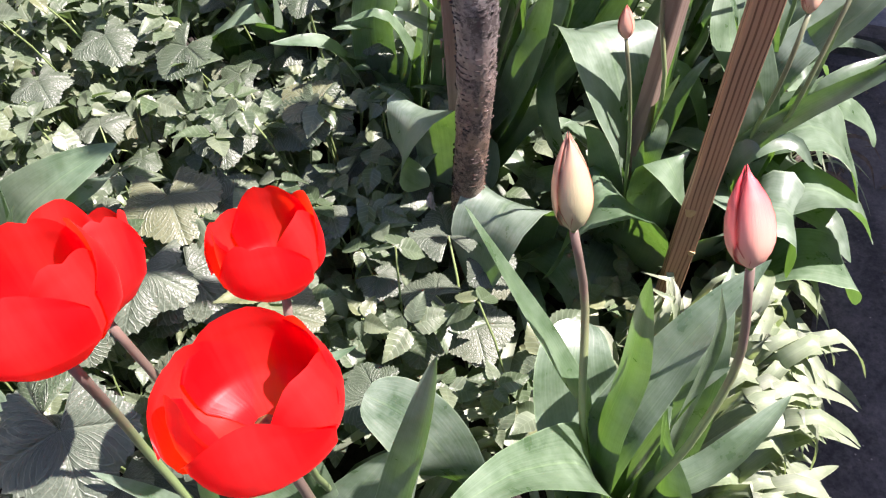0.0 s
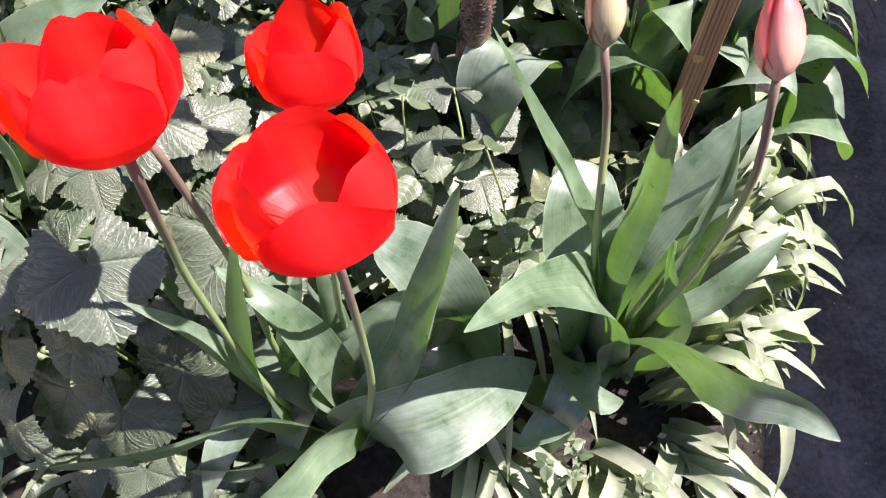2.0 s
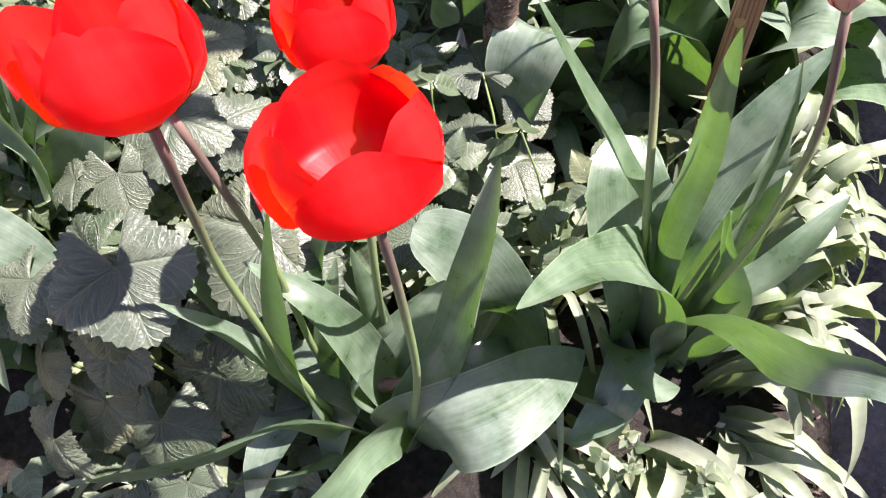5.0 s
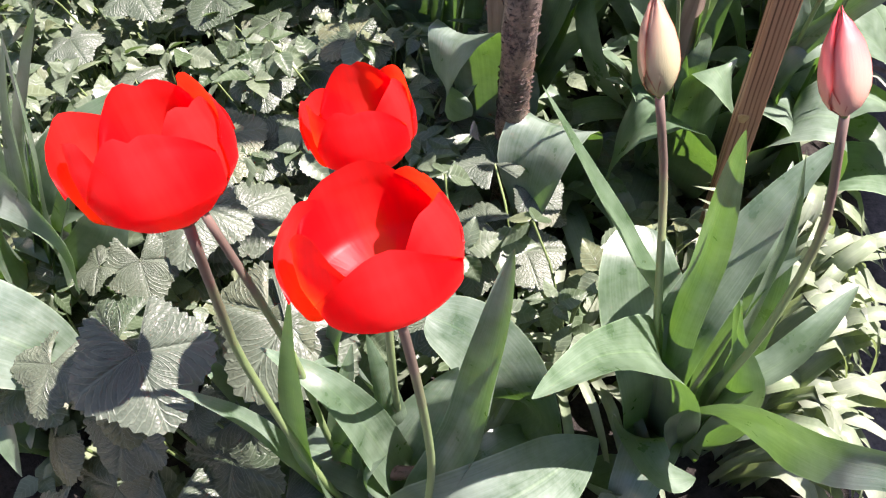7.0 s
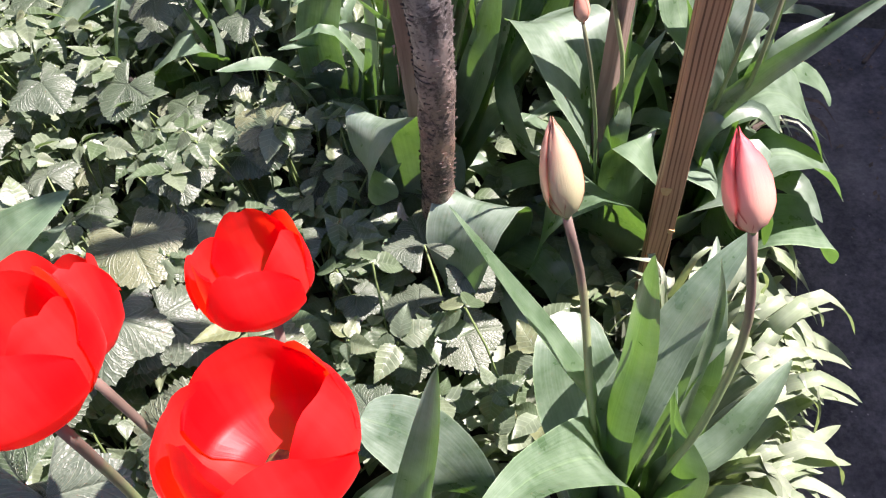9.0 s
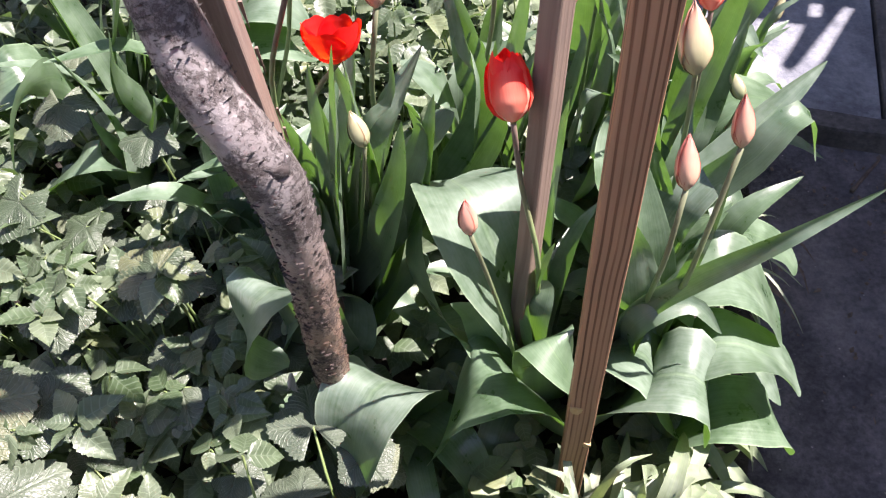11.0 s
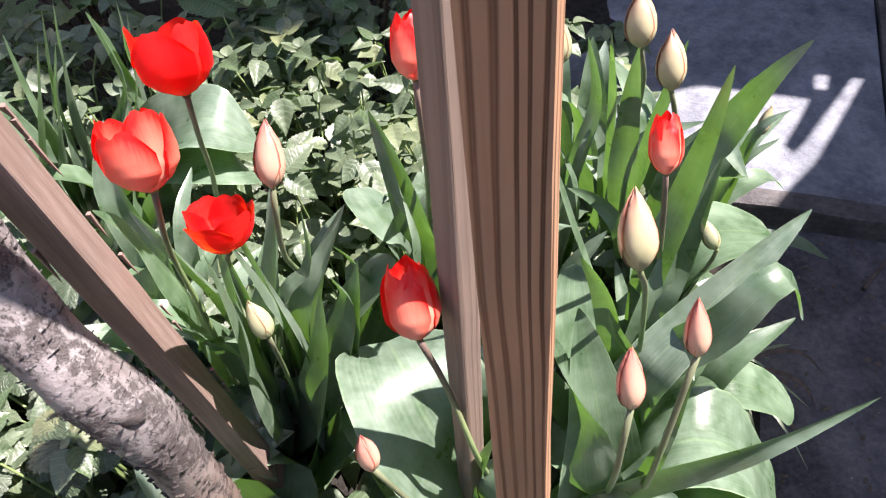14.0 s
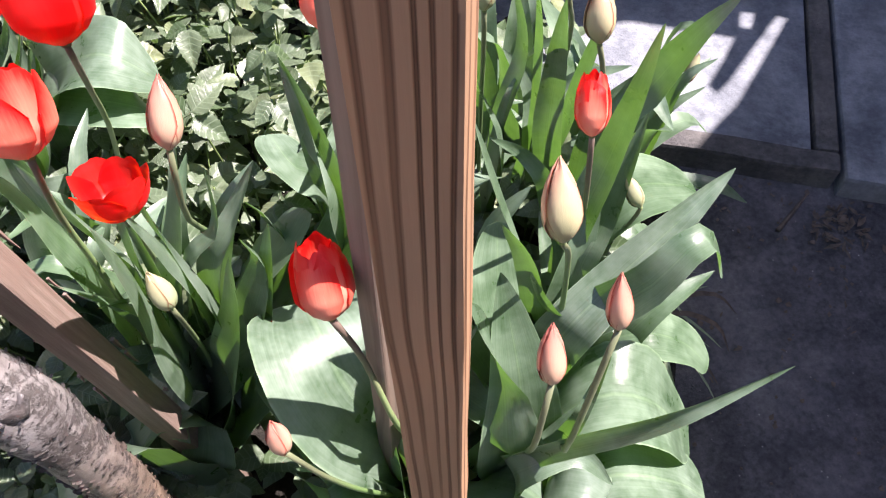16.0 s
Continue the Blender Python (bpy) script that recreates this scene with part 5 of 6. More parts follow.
# ---------------------------------------------------------------- ground cover
def leaflet_mesh(name, length, width, mat, teeth=9, fold=0.25, droop=0.2, relief=0.06, seed=0, fine=True):
    """An ovate toothed leaf with a midrib and side veins, pointing along +y."""
    nu, nv = (teeth * 3 + 1, 9) if fine else (8, 5)
    verts, uvs = [], []
    for i in range(nu):
        t = i / (nu - 1)
        w = width * 0.5 * (math.sin(math.pi * t ** 0.66) ** 0.9 * (1.12 - 0.30 * t) + 0.02)
        w *= 1 + 0.10 * (0.4 - i % 3 * 0.5) * min(1.0, 5 * (1 - t), 8 * t)
        for j in range(nv):
            v = 2 * j / (nv - 1) - 1
            x = v * w
            y = length * (t + 0.10 * (1 - abs(v)) * t * (1 - t))
            vein = relief * width * 0.5 * (0.5 + 0.5 * math.cos(2 * math.pi * (t * 6 - abs(v) * 1.1))) * (1 - v * v) * min(1, 6 * abs(v) + 0.1)
            z = fold * abs(v) * w + vein - droop * length * t * t + 0.03 * width * math.sin(5 * t + 3 * v + seed)
            verts.append((x, y, z))
            uvs.append((j / (nv - 1), t))
    return mesh_from(name, verts, grid_faces(nu, nv), mat, uvs)


def lobed_mesh(name, size, mat, lobes=5, seed=0, depth=0.20, droop=0.25):
    """A palmate toothed leaf, quilted between its veins; its stalk joins at the origin, the tip points along +y."""
    nr, na = 13, 97
    verts, uvs = [(0, 0, 0)], [(0.0, 0.0)]
    span = math.radians(152)
    for i in range(1, nr):
        s = i / (nr - 1)
        for j in range(na):
            a = -span + 2 * span * j / (na - 1)
            phase = a / span * (lobes - 1) / 2
            lobe = (0.5 + 0.5 * math.cos(2 * math.pi * phase)) ** 0.8
            reach = (0.68 + 0.32 * math.cos(a * 0.6)) * (1 - depth + depth * lobe)
            saw = 0.07 * (((j * 0.34) % 1.0) - 0.4)
            r = size * (reach + saw * s * s) * s
            off = abs(((phase + 0.5) % 1.0) - 0.5) * 2
            main = math.exp(-(off * (0.4 + s) / 0.10) ** 2)
            ribs = (0.5 + 0.5 * math.cos(2 * math.pi * (s * 5.0 - off * 4.5))) ** 0.6
            z = size * (0.05 * (1 - main) * min(1, s * 2) * ribs + 0.025 * (1 - main) * math.sin(math.pi * min(1, s)))
            z -= droop * size * s * s * (0.6 + 0.25 * math.sin(a * 2 + seed))
            z += 0.05 * size * math.sin(3 * a + seed) * s * s
            verts.append((r * math.sin(a), r * math.cos(a), z))
            uvs.append((phase, s))
    faces = [(0, 1 + j, 2 + j) for j in range(na - 1)]
    for i in range(nr - 2):
        for j in range(na - 1):
            a = 1 + i * na + j
            faces.append((a, a + na, a + na + 1, a + 1))
    return mesh_from(name, verts, faces, mat, uvs)


rnd = random.Random(7)
LEAFLETS = [leaflet_mesh("leaflet", 0.037 * s, 0.0255 * s * w, ELDER_LEAF, 7 + k, 0.14 + 0.06 * k, 0.10 + 0.07 * k, 0.04, k)
            for k, (s, w) in enumerate(((1.0, 1.0), (0.85, 1.1), (1.1, 0.9), (0.7, 1.0)))]
LOBED = [lobed_mesh("lobed_leaf", 0.05, CRINKLED_LEAF, 5, k * 1.7, 0.16 + 0.05 * (k % 3), 0.10 + 0.10 * k) for k in range(4)]


def sprig_master(seed):
    """A ground cover plant: short stalks, each with three leaflets."""
    r = random.Random(seed)
    root = thing("ground_cover_plant", (0, 0, 0), "low green ground cover plant with toothed three-part leaves", "ground cover", "ground cover plants")
    for k in range(r.choice((3, 4, 4))):
        a = r.uniform(0, 6.28)
        h = r.uniform(0.12, 0.22)
        reach = r.uniform(0.02, 0.065)
        top = Vector((math.cos(a) * reach, math.sin(a) * reach, h))
        part("stalk", tube("stalk", [(0, 0, -0.03), (top.x * 0.3, top.y * 0.3, h * 0.6), top], 0.0011, STEM_GREEN, 5, 6, 0, False), root)
        for j, da in enumerate((0, 1.25, -1.25, 2.3, -2.3)[:r.choice((3, 5, 5))]):
            m = Matrix.Translation(top) @ Matrix.Rotation(a - math.pi / 2 + da + r.uniform(-0.2, 0.2), 4, "Z") @ \
                Matrix.Rotation(r.uniform(-0.85, 0.55), 4, "X") @ Matrix.Rotation(r.uniform(-0.65, 0.65), 4, "Y") @ \
                Matrix.Diagonal((*(r.uniform(0.70, 1.20) * (1.0 if j == 0 else 0.85),) * 3, 1)) @ Matrix.Translation((0, 0.004, 0))
            part("leaf", r.choice(LEAFLETS), root, m=m)
    return root


def crinkled_master(seed):
    r = random.Random(seed)
    root = thing("lobed_leaf_plant", (0, 0, 0), "low plant with crinkled lobed dark green leaves", "ground cover", "lobed-leaf plants")
    for k in range(r.choice((2, 3, 4))):
        a = r.uniform(0, 6.28)
        h, reach = r.uniform(0.09, 0.17), r.uniform(0.03, 0.07)
        top = Vector((math.cos(a) * reach, math.sin(a) * reach, h))
        part("stalk", tube("stalk", [(0, 0, -0.03), (top.x * 0.3, top.y * 0.3, h * 0.7), top], 0.0014, STEM_GREEN, 5, 6, 0, False), root)
        m = Matrix.Translation(top) @ Matrix.Rotation(a - math.pi / 2, 4, "Z") @ Matrix.Rotation(r.uniform(-0.3, 0.2), 4, "X") @ \
            Matrix.Diagonal((*(r.uniform(0.6, 1.05),) * 3, 1))
        part("leaf", r.choice(LOBED), root, m=m)
    return root


def scatter(masters, count, area, gap, keep, lift, rng, size=(0.85, 1.15)):
    """Stand copies of the masters over an area, no nearer than gap to one another."""
    done, tries = [], 0
    x0, x1, y0, y1 = area
    while len(done) < count and tries < count * 40:
        tries += 1
        x, y = rng.uniform(x0, x1), rng.uniform(y0, y1)
        if not keep(x, y) or any((x - a) ** 2 + (y - b) ** 2 < gap * gap for a, b in done):
            continue
        done.append((x, y))
        s = rng.uniform(*size)
        ob = masters[len(done) % len(masters)]
        z = soil_height(x, y) + lift(x, y)
        m = Matrix.Translation((x, y, z)) @ Matrix.Rotation(rng.uniform(0, 6.28), 4, "Z") @ Matrix.Diagonal((s, s, s, 1))
        copy_thing(ob, m)
    return done


def remove_master(ob):
    for o in (*ob.children_recursive, ob):
        bpy.data.objects.remove(o)


def clear_of_tulips(x, y):
    return not (x > 0.02 and y > 0.47 and y < 0.75) and not (x > 0.08 and y > 0.52) and not (x > -0.02 and y < 0.42) and x < bed_edge(y) - 0.06


masters = [sprig_master(k) for k in range(8)]
scatter(masters, 235, (-0.85, 0.14, 0.42, 1.45), 0.036, clear_of_tulips, lambda x, y: 0.04 * noise.noise(Vector((x * 5, y * 5, 4))) + 0.02, rnd)
scatter(masters, 7, (0.14, 0.27, 0.17, 0.28), 0.025, lambda x, y: True, lambda x, y: -0.01, rnd, (0.32, 0.5))
scatter(masters, 40, (-0.05, 0.62, 0.86, 1.45), 0.05, lambda x, y: x < bed_edge(y) - (0.12 if y < 1.0 else 0.26), lambda x, y: 0.03, rnd)
for mm in masters:
    remove_master(mm)
masters = [crinkled_master(k + 40) for k in range(5)]
scatter(masters, 48, (-0.50, 0.12, 0.42, 1.3), 0.06, lambda x, y: not (x > 0.08 and y > 0.5), lambda x, y: 0.06, rnd, (0.7, 1.05))
for mm in masters:
    remove_master(mm)

# large crinkled leaves low beside the red tulips
def big_leaf(at, size, turn, tilt, k=0, roll=0.0):
    root = thing("lobed_leaf_plant", (at[0], at[1], 0.03), "large dark green crinkled leaf on a thin stalk", "ground cover", "lobed-leaf plants")
    top = Vector((0, 0, at[2] - 0.03))
    part("stalk", tube("stalk", [(0.01, 0.012, -0.03), (0.004, 0.006, top.z * 0.6), top], 0.0016, STEM_GREEN, 6, 8, 0, False), root)
    m = Matrix.Translation(top) @ Matrix.Rotation(turn, 4, "Z") @ Matrix.Rotation(tilt, 4, "X") @ Matrix.Rotation(roll, 4, "Y") @ \
        Matrix.Diagonal((*(size / 0.05,) * 3, 1))
    part("leaf", LOBED[k % 4], root, m=m)


# clusters held up to the light beside the red tulips and in the ground cover
for at, size, turn, tilt, k in (((-0.218, 0.338, 0.375), 0.062, 3.55, -0.45, 0), ((-0.240, 0.352, 0.366), 0.052, 2.10, -0.40, 1), ((-0.243, 0.325, 0.345), 0.054, 3.00, -0.75, 2),
                                ((-0.128, 0.388, 0.318), 0.074, 3.95, -0.40, 3), ((-0.146, 0.402, 0.312), 0.060, 2.60, -0.45, 0), ((-0.140, 0.410, 0.310), 0.052, 0.60, -0.20, 1),
                                ((-0.300, 0.345, 0.345), 0.042, 2.80, -0.35, 2), ((-0.205, 0.331, 0.288), 0.027, 3.30, -0.40, 3), ((-0.275, 0.467, 0.300), 0.042, 3.40, -0.60, 0),
                                ((-0.312, 0.462, 0.300), 0.030, 1.80, -0.30, 1), ((-0.200, 0.535, 0.275), 0.062, 4.00, -0.30, 2), ((-0.218, 0.525, 0.262), 0.050, 2.70, -0.50, 0),
                                ((-0.098, 0.740, 0.300), 0.043, 1.00, 0.05, 1), ((-0.096, 0.736, 0.302), 0.047, 2.95, -0.45, 2), ((-0.094, 0.742, 0.298), 0.040, 4.60, -0.10, 3),
                                ((-0.230, 0.612, 0.298), 0.058, 3.60, -0.15, 0), ((-0.182, 0.618, 0.280), 0.050, 4.40, -0.20, 1), ((-0.225, 0.512, 0.318), 0.060, 3.00, -0.15, 2),
                                ((0.023, 0.516, 0.205), 0.042, 3.10, -0.20, 3), ((0.077, 0.522, 0.200), 0.045, 3.40, -0.20, 0), ((-0.038, 0.900, 0.275), 0.046, 2.60, -0.30, 1),
                                ((-0.030, 0.894, 0.270), 0.046, 4.30, -0.35, 2), ((-0.248, 0.976, 0.305), 0.042, 3.20, -0.40, 3), ((-0.276, 0.860, 0.275), 0.048, 2.60, -0.30, 0),
                                ((-0.206, 0.726, 0.265), 0.042, 3.30, -0.25, 1), ((-0.129, 0.902, 0.318), 0.036, 3.00, -0.10, 2), ((-0.231, 0.645, 0.262), 0.040, 3.70, -0.20, 3)):
    big_leaf(at, size, turn, tilt, k)

# low dark ones under them
for at, size, turn, tilt, k in (((-0.201, 0.318, 0.190), 0.060, 2.8, -0.7, 1), ((-0.315, 0.300, 0.170), 0.060, 2.6, -0.7, 2), ((-0.260, 0.280, 0.170), 0.060, 3.0, -0.7, 3),
                                ((-0.160, 0.290, 0.150), 0.055, 3.5, -0.8, 3), ((-0.253, 0.236, 0.105), 0.045, 3.1, -0.4, 0), ((-0.300, 0.205, 0.090), 0.050, 2.4, -0.4, 1),
                                ((-0.352, 0.192, 0.090), 0.045, 3.3, -0.4, 2), ((-0.120, 0.225, 0.090), 0.050, 2.8, -0.8, 0), ((-0.370, 0.270, 0.150), 0.055, 2.4, -0.9, 2),
                                ((-0.210, 0.225, 0.100), 0.050, 3.1, -0.8, 3), ((-0.160, 0.205, 0.080), 0.045, 3.3, -0.7, 2), ((-0.240, 0.155, 0.080), 0.050, 2.9, -0.8, 2),
                                ((-0.060, 0.190, 0.070), 0.045, 3.3, -0.8, 0), ((-0.140, 0.170, 0.070), 0.050, 3.4, -0.7, 1), ((-0.330, 0.160, 0.100), 0.055, 2.5, -0.8, 1),
                                ((-0.370, 0.340, 0.200), 0.050, 2.0, -0.9, 3), ((-0.280, 0.330, 0.250), 0.055, 2.7, -0.8, 0), ((-0.180, 0.345, 0.230), 0.060, 3.3, -0.8, 1)):
    big_leaf(at, size, turn, tilt, k)


def understorey():
    """Low leaflets of the ground cover, too many to count, that fill the gaps under the taller plants."""
    r = random.Random(77)
    shapes = [leaflet_mesh("low_leaflet", 0.036 * q, 0.024 * q, UNDER_LEAF, 6, 0.2, 0.15 + 0.1 * k, 0.05, k, False) for k, q in enumerate((1.0, 0.8, 1.15))]
    data = []
    for me in shapes:
        co = np.empty(len(me.vertices) * 3, dtype=np.float32)
        me.vertices.foreach_get("co", co)
        data.append((co.reshape(-1, 3), [tuple(p.vertices) for p in me.polygons]))
    uv = [(j / 4, i / 7) for i in range(8) for j in range(5)]
    verts, faces, uvs = [], [], []
    for k in range(2600):
        x, y = r.uniform(-0.85, 0.62), r.uniform(0.12, 1.45)
        if x > bed_edge(y) - 0.09 or (y < 0.40 and (x > -0.10 or r.random() < 0.6)):
            continue
        z = soil_height(x, y) + r.uniform(0.03, 0.13) * (1.0 if y > 0.42 else 0.55)
        turn = r.uniform(0, 6.283)
        for q in range(3):
            co, fs = data[(k + q) % 3]
            m = np.array(Matrix.Translation((x, y, z)) @ Matrix.Rotation(turn + (q - 1) * 1.25, 4, "Z") @ Matrix.Rotation(r.uniform(-0.6, 0.35), 4, "X")
                         @ Matrix.Rotation(r.uniform(-0.5, 0.5), 4, "Y") @ Matrix.Diagonal((*(r.uniform(0.7, 1.1),) * 3, 1)))
            at = len(verts)
            verts.extend((co @ m[:3, :3].T + m[:3, 3]).tolist())
            faces.extend(tuple(at + v for v in f) for f in fs)
            uvs.extend(uv)
    ob = new("ground_cover_understorey", mesh_from("ground_cover_understorey", verts, faces, UNDER_LEAF, uvs))
    return tagged(ob, "carpet of low green toothed leaves between taller plants", "ground cover", kind="stuff")


understorey()

# the shrivelled tip of the leaf behind the trunk
for k in range(9):
    a = k * 0.698
    tip = Vector((0.030, 0.640, 0.258)) - Vector((0.050, 0.710, 0.030))
    end = tip + Vector((0.007 * math.cos(a), 0.003 * math.sin(a) - 0.004, -0.010 + 0.004 * math.sin(2 * a)))
    part("withered_shred", blade("withered_shred", [tip + Vector((0, 0.004, 0.006)), (tip + end) / 2 + Vector((0, -0.004, 0.002)), end], 0.0045, DRY, nu=8, nv=5, twist=1.2, seed=k), withered, "grey-white shrivelled shred")

# ---------------------------------------------------------------- daylily clump at the bed's edge
def daylily(label, foot, count, seed, reach=(0.12, 0.24), heading=(-0.9, 1.9), h=(0.10, 0.20), width=(0.013, 0.02), droop=(0.45, 0.9)):
    r = random.Random(seed)
    root = thing("daylily_clump", foot, label, "daylily", "daylily clumps")
    for k in range(count):
        a = r.uniform(*heading)
        L = r.uniform(*reach)
        top = r.uniform(*h)
        d = Vector((math.cos(a), math.sin(a), 0))
        s = Vector((r.uniform(-0.03, 0.03), r.uniform(-0.03, 0.03), -0.02))
        sag = r.uniform(*droop)
        pts = [s, s + d * L * 0.18 + Vector((0, 0, top * 0.62)), s + d * L * 0.5 + Vector((0, 0, top * 0.98)),
               s + d * L * 0.85 + Vector((0, 0, top * (1 - 0.35 * sag))), s + d * L * 1.1 + Vector((0, 0, top * (1 - 0.85 * sag)))]
        part("leaf", blade("leaf", pts, r.uniform(*width), STRAP_LEAF, fold=0.5, widest=0.4, base=0.7, nu=14, nv=5, twist=r.uniform(-0.25, 0.25)), root)
    return root


LONG = dict(reach=(0.06, 0.135), h=(0.13, 0.255), width=(0.015, 0.023), droop=(0.15, 0.75))
daylily("pale green daylily clump arching over the path edge", (0.296, 0.420, 0.03), 58, 1, heading=(-0.2, 1.35), **LONG)
daylily("pale green daylily clump arching over the path edge", (0.316, 0.485, 0.03), 54, 2, heading=(-0.3, 1.25), **LONG)
daylily("pale green daylily clump arching over the path edge", (0.285, 0.355, 0.03), 48, 3, heading=(-1.1, 0.7), reach=(0.07, 0.135), h=(0.08, 0.21), width=(0.015, 0.023), droop=(0.3, 0.9))
daylily("pale green daylily clump with drooping outer leaves", (0.325, 0.430, 0.03), 46, 31, heading=(-0.9, 0.9), reach=(0.05, 0.115), h=(0.05, 0.14), width=(0.014, 0.022), droop=(0.5, 1.0))
daylily("upright pale green daylily tuft at the foot of a stake", (0.262, 0.505, 0.03), 22, 32, heading=(0.4, 2.9), reach=(0.03, 0.07), h=(0.17, 0.26), width=(0.012, 0.018), droop=(0.0, 0.35))
daylily("pale green daylily clump below broad tulip leaves", (0.375, 0.575, 0.02), 34, 14, heading=(-1.5, 0.7), reach=(0.06, 0.13), h=(0.05, 0.13), width=(0.014, 0.022))
daylily("pale green daylily clump below broad tulip leaves", (0.40, 0.68, 0.02), 30, 15, heading=(-1.7, 0.7), reach=(0.05, 0.12), h=(0.05, 0.13), width=(0.014, 0.022))
daylily("pale green daylily tuft with flat low leaves", (0.26, 0.19, 0.02), 12, 18, reach=(0.06, 0.12), heading=(-2.4, 0.8), h=(0.03, 0.09), width=(0.012, 0.02))
daylily("pale green daylily tuft with flat low leaves", (0.275, 0.290, 0.03), 11, 41, reach=(0.09, 0.16), heading=(-2.1, -0.3), h=(0.05, 0.10), width=(0.018, 0.025))
daylily("pale green daylily tuft with flat low leaves", (0.21, 0.26, 0.03), 16, 4, reach=(0.07, 0.13), heading=(-2.1, -0.6), h=(0.05, 0.11), width=(0.016, 0.024))
daylily("pale green daylily tuft with flat low leaves", (0.09, 0.30, 0.03), 14, 5, reach=(0.08, 0.15), heading=(-2.4, -0.4), h=(0.04, 0.1))
daylily("pale green daylily tuft among the tulips", (0.12, 0.45, 0.03), 24, 6, reach=(0.12, 0.2), heading=(-3.1, 1.5), h=(0.10, 0.16), width=(0.010, 0.016))
daylily("low strap leaves under the red tulips", (0.03, 0.20, 0.03), 18, 17, reach=(0.08, 0.15), heading=(-3.0, 0.0), h=(0.03, 0.08), width=(0.010, 0.018))
daylily("low strap leaves among the ground cover", (-0.31, 0.27, 0.03), 9, 8, reach=(0.08, 0.14), heading=(2.6, 4.2), h=(0.05, 0.09), width=(0.008, 0.014))
daylily("narrow grassy tuft beside the path", (0.50, 0.90, 0.02), 26, 9, reach=(0.06, 0.13), heading=(-1.4, 1.2), h=(0.05, 0.12), width=(0.004, 0.007))

# ---------------------------------------------------------------- small things
# cut stub between the tulip leaves
stub = new("cut_stub", tube("cut_stub", [(-0.022, 0, -0.004), (0, 0, 0), (0.024, 0.002, 0.006)], lambda t: 0.0062 + 0.0006 * math.sin(9 * t), BARK, 10, 10, 0.12))
stub.matrix_basis = Matrix.Translation((-0.036, 0.296, 0.205)) @ Matrix.Rotation(0.25, 4, "Y")
tagged(stub, "short cut stub of pinkish-brown branch among the leaves", "branch stub")


# background shrub with lobed leaves
def shrub(label, at, spread, height, leaves, seed, mats):
    r = random.Random(seed)
    root = thing("currant_shrub", at, label, "shrub", "shrubs behind the bed")
    for k in range(9):
        a = r.uniform(0, 6.28)
        e = Vector((math.cos(a) * spread * r.uniform(0.4, 1), math.sin(a) * spread * 0.6 * r.uniform(0.4, 1), height * r.uniform(0.6, 1)))
        part("branch", tube("branch", [(0, 0, -0.03), e * 0.4 + Vector((0, 0, 0.08)), e], lambda t: 0.006 - 0.004 * t, BARK, 6, 9), root)
    for k in range(leaves):
        a, q = r.uniform(0, 6.28), math.sqrt(r.random())
        p = Vector((math.cos(a) * spread * q, math.sin(a) * spread * 0.65 * q, height * r.uniform(0.25, 1.05) * (1 - 0.35 * q)))
        s = r.uniform(0.5, 1.15)
        m = Matrix.Translation(p) @ Matrix.Rotation(r.uniform(0, 6.28), 4, "Z") @ Matrix.Rotation(r.uniform(-0.9, 0.3), 4, "X") @ Matrix.Diagonal((s, s, s, 1))
        part("leaf", r.choice(mats), root, m=m)
    return root


SHRUB_LOBED = [lobed_mesh("shrub_leaf", 0.05, SHRUB_LEAF, 3, k * 2.1, 0.30, 0.15 + 0.12 * k) for k in range(3)]
shrub("currant shrub with lobed veined green leaves", (0.10, 1.52, 0.02), 0.26, 0.42, 90, 21, SHRUB_LOBED)
shrub("currant shrub with lobed leaves in deep shade", (-0.38, 1.62, 0.02), 0.30, 0.45, 90, 22, SHRUB_LOBED)
shrub("currant shrub with lobed leaves in deep shade", (-0.85, 1.40, 0.02), 0.28, 0.40, 70, 23, SHRUB_LOBED)

# litter on the path
TWIG, nt_, b_ = material("dry_twig", 0.8)
nt_.links.new(ramp(nt_, noise_tex(nt_, 90), [(0.3, (0.05, 0.035, 0.028)), (0.7, (0.12, 0.09, 0.07))]), b_.inputs["Base Color"])
tw = new("twig", tube("twig", [(0.762, 1.022, 0.004), (0.79, 1.048, 0.006), (0.822, 1.078, 0.005)], lambda t: 0.0033 - 0.0014 * t, TWIG, 7, 10, 0.2))
tagged(tw, "thin dry brown twig lying on the path", "twig")


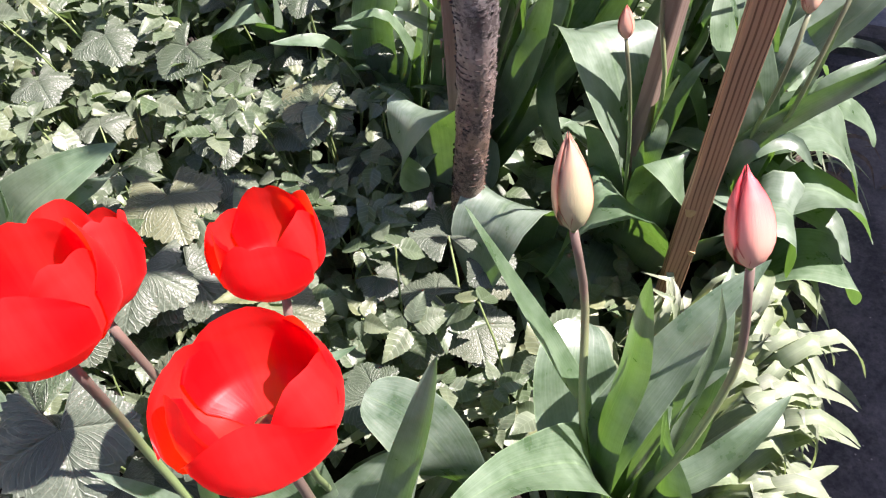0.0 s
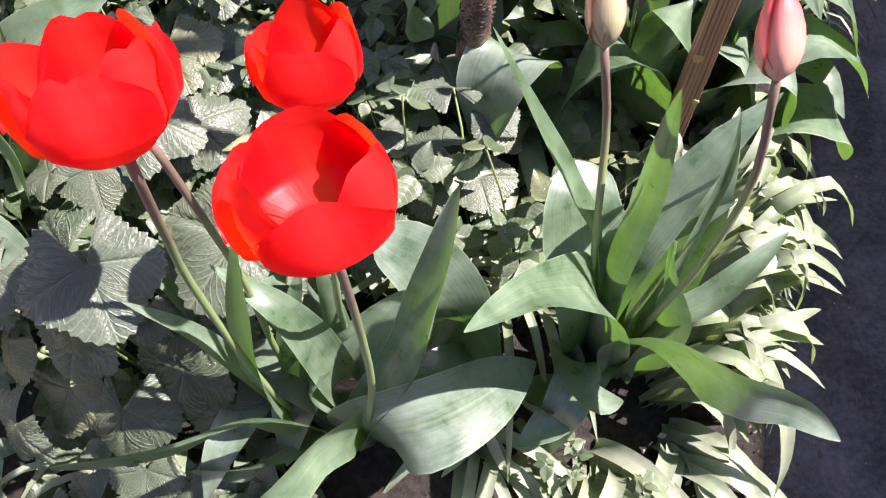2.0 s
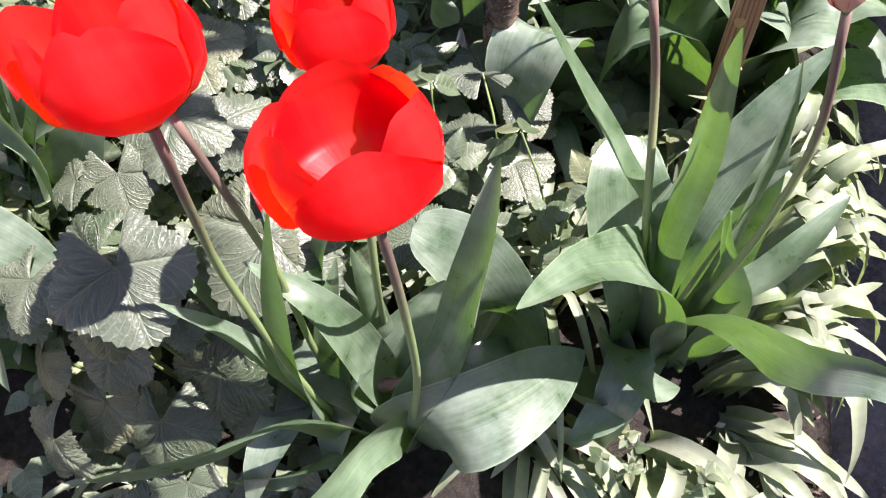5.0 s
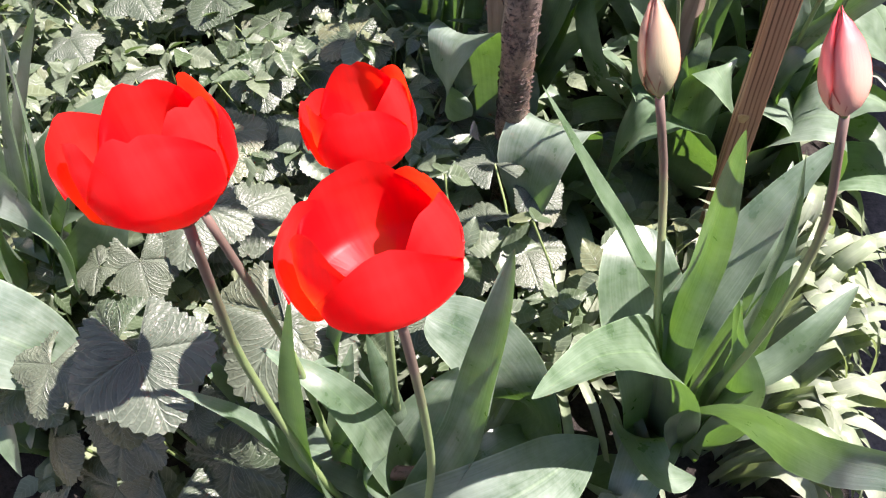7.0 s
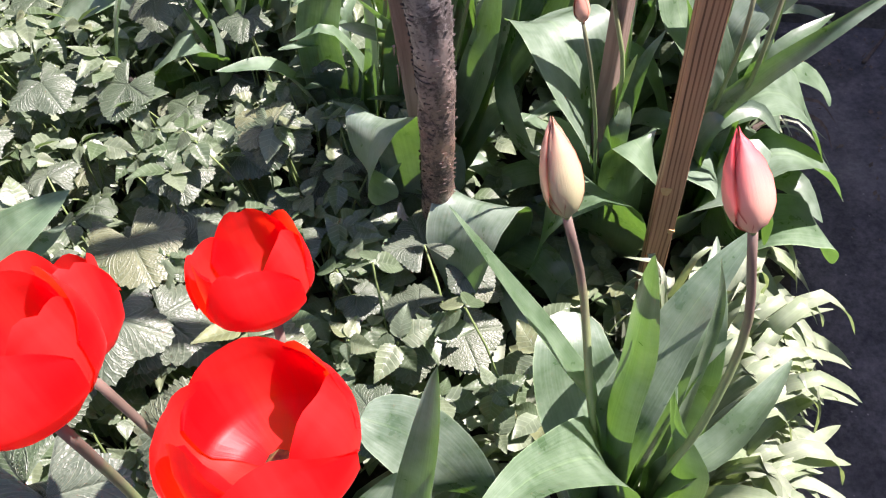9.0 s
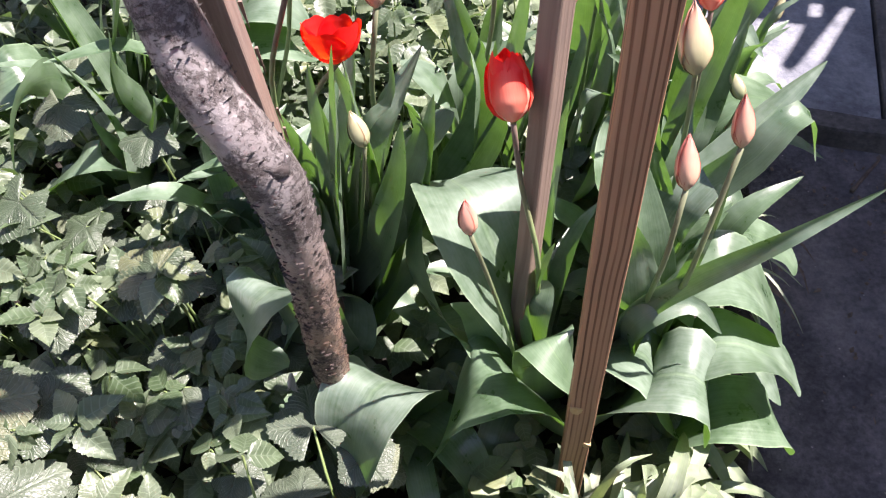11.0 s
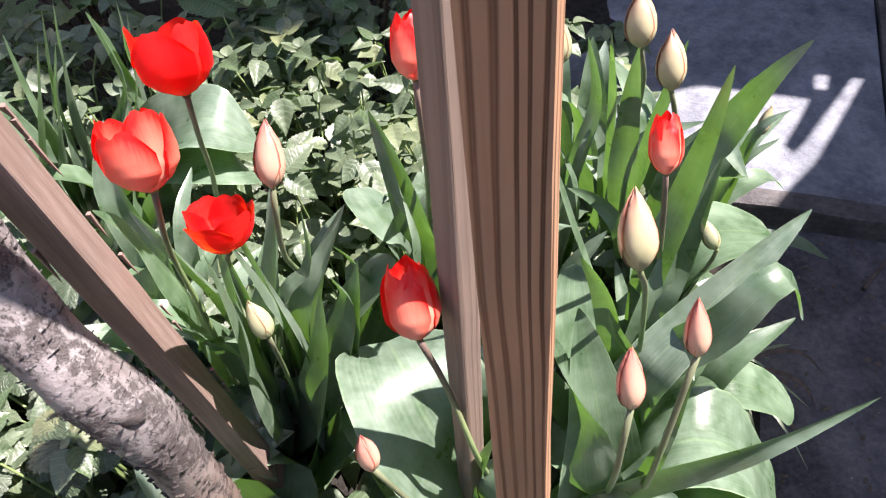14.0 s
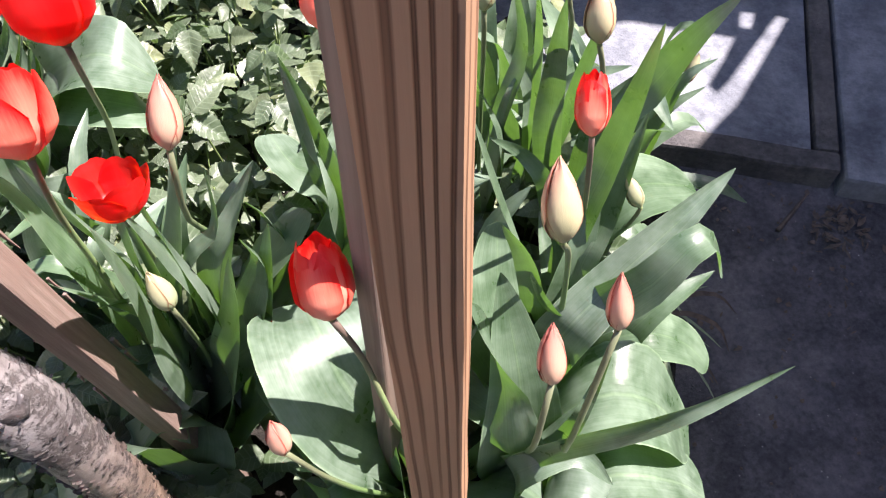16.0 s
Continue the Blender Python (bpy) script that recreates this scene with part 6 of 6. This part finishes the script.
def litter(label, at, count, spread, seed, mat=None):
    r = random.Random(seed)
    verts, faces = [], []
    for k in range(count):
        a, q = r.uniform(0, 6.28), spread * math.sqrt(r.random())
        c = Vector((math.cos(a) * q, math.sin(a) * q, 0.003 + 0.008 * r.random()))
        d = Vector((math.cos(a * 3.1), math.sin(a * 3.1), r.uniform(-0.3, 0.3))).normalized()
        n = d.cross(Vector((0, 0, 1))).normalized()
        L, w = r.uniform(0.002, 0.013) * (0.45 if spread > 0.05 else 1), r.uniform(0.001, 0.004)
        b = len(verts)
        for u, v, h in ((-1, 0, 0), (-0.3, -1, 0.002), (0.5, -0.7, 0.001), (1, 0, 0.003), (0.4, 0.8, 0.001), (-0.4, 0.9, 0.003)):
            verts.append(c + d * u * L + n * v * w + Vector((0, 0, h)))
        faces.append(tuple(range(b, b + 6)))
    ob = new("leaf_litter", mesh_from("leaf_litter", verts, faces, mat or TWIG, None, False))
    ob.matrix_basis = Matrix.Translation(at)
    return tagged(ob, label, "litter", kind="stuff")


litter("small heap of dry brown leaf litter on the path", (0.845, 1.015, 0.0), 60, 0.040, 31)
litter("scattered dry crumbs along the bed's edge", (0.56, 0.85, 0.0), 40, 0.10, 32)
litter("scattered dry crumbs along the bed's edge", (0.40, 0.25, 0.0), 40, 0.07, 33)
litter("scattered dry crumbs along the slab's rim", (0.78, 1.06, 0.0), 50, 0.13, 34)
litter("pale grit on the soil beside the path", (0.315, 0.225, 0.030), 120, 0.075, 36, WALL)
litter("few dry crumbs strewn over the path", (0.70, 0.85, 0.0), 90, 0.24, 35)


# dark limp straps lying on the path
def limp(label, pts_list, width, mat):
    root = thing("withered_strap_tuft", pts_list[0][0], label, "withered leaves")
    o = Vector(pts_list[0][0])
    for k, pts in enumerate(pts_list):
        part("leaf", blade("leaf", [Vector(p) - o for p in pts], width, mat, fold=0.2, widest=0.3, base=0.8, nu=12, nv=5, twist=0.6, seed=k), root)


limp("dark withered strap leaves curling on the path", [
    [(0.50, 0.86, 0.03), (0.56, 0.88, 0.07), (0.62, 0.87, 0.05), (0.645, 0.85, 0.006)],
    [(0.50, 0.86, 0.03), (0.57, 0.90, 0.06), (0.63, 0.91, 0.05), (0.67, 0.90, 0.006)],
    [(0.50, 0.86, 0.03), (0.55, 0.93, 0.06), (0.60, 0.96, 0.04), (0.63, 0.97, 0.006)],
    [(0.50, 0.86, 0.03), (0.56, 0.85, 0.05), (0.60, 0.83, 0.03), (0.62, 0.81, 0.006)]], 0.007, TWIG)
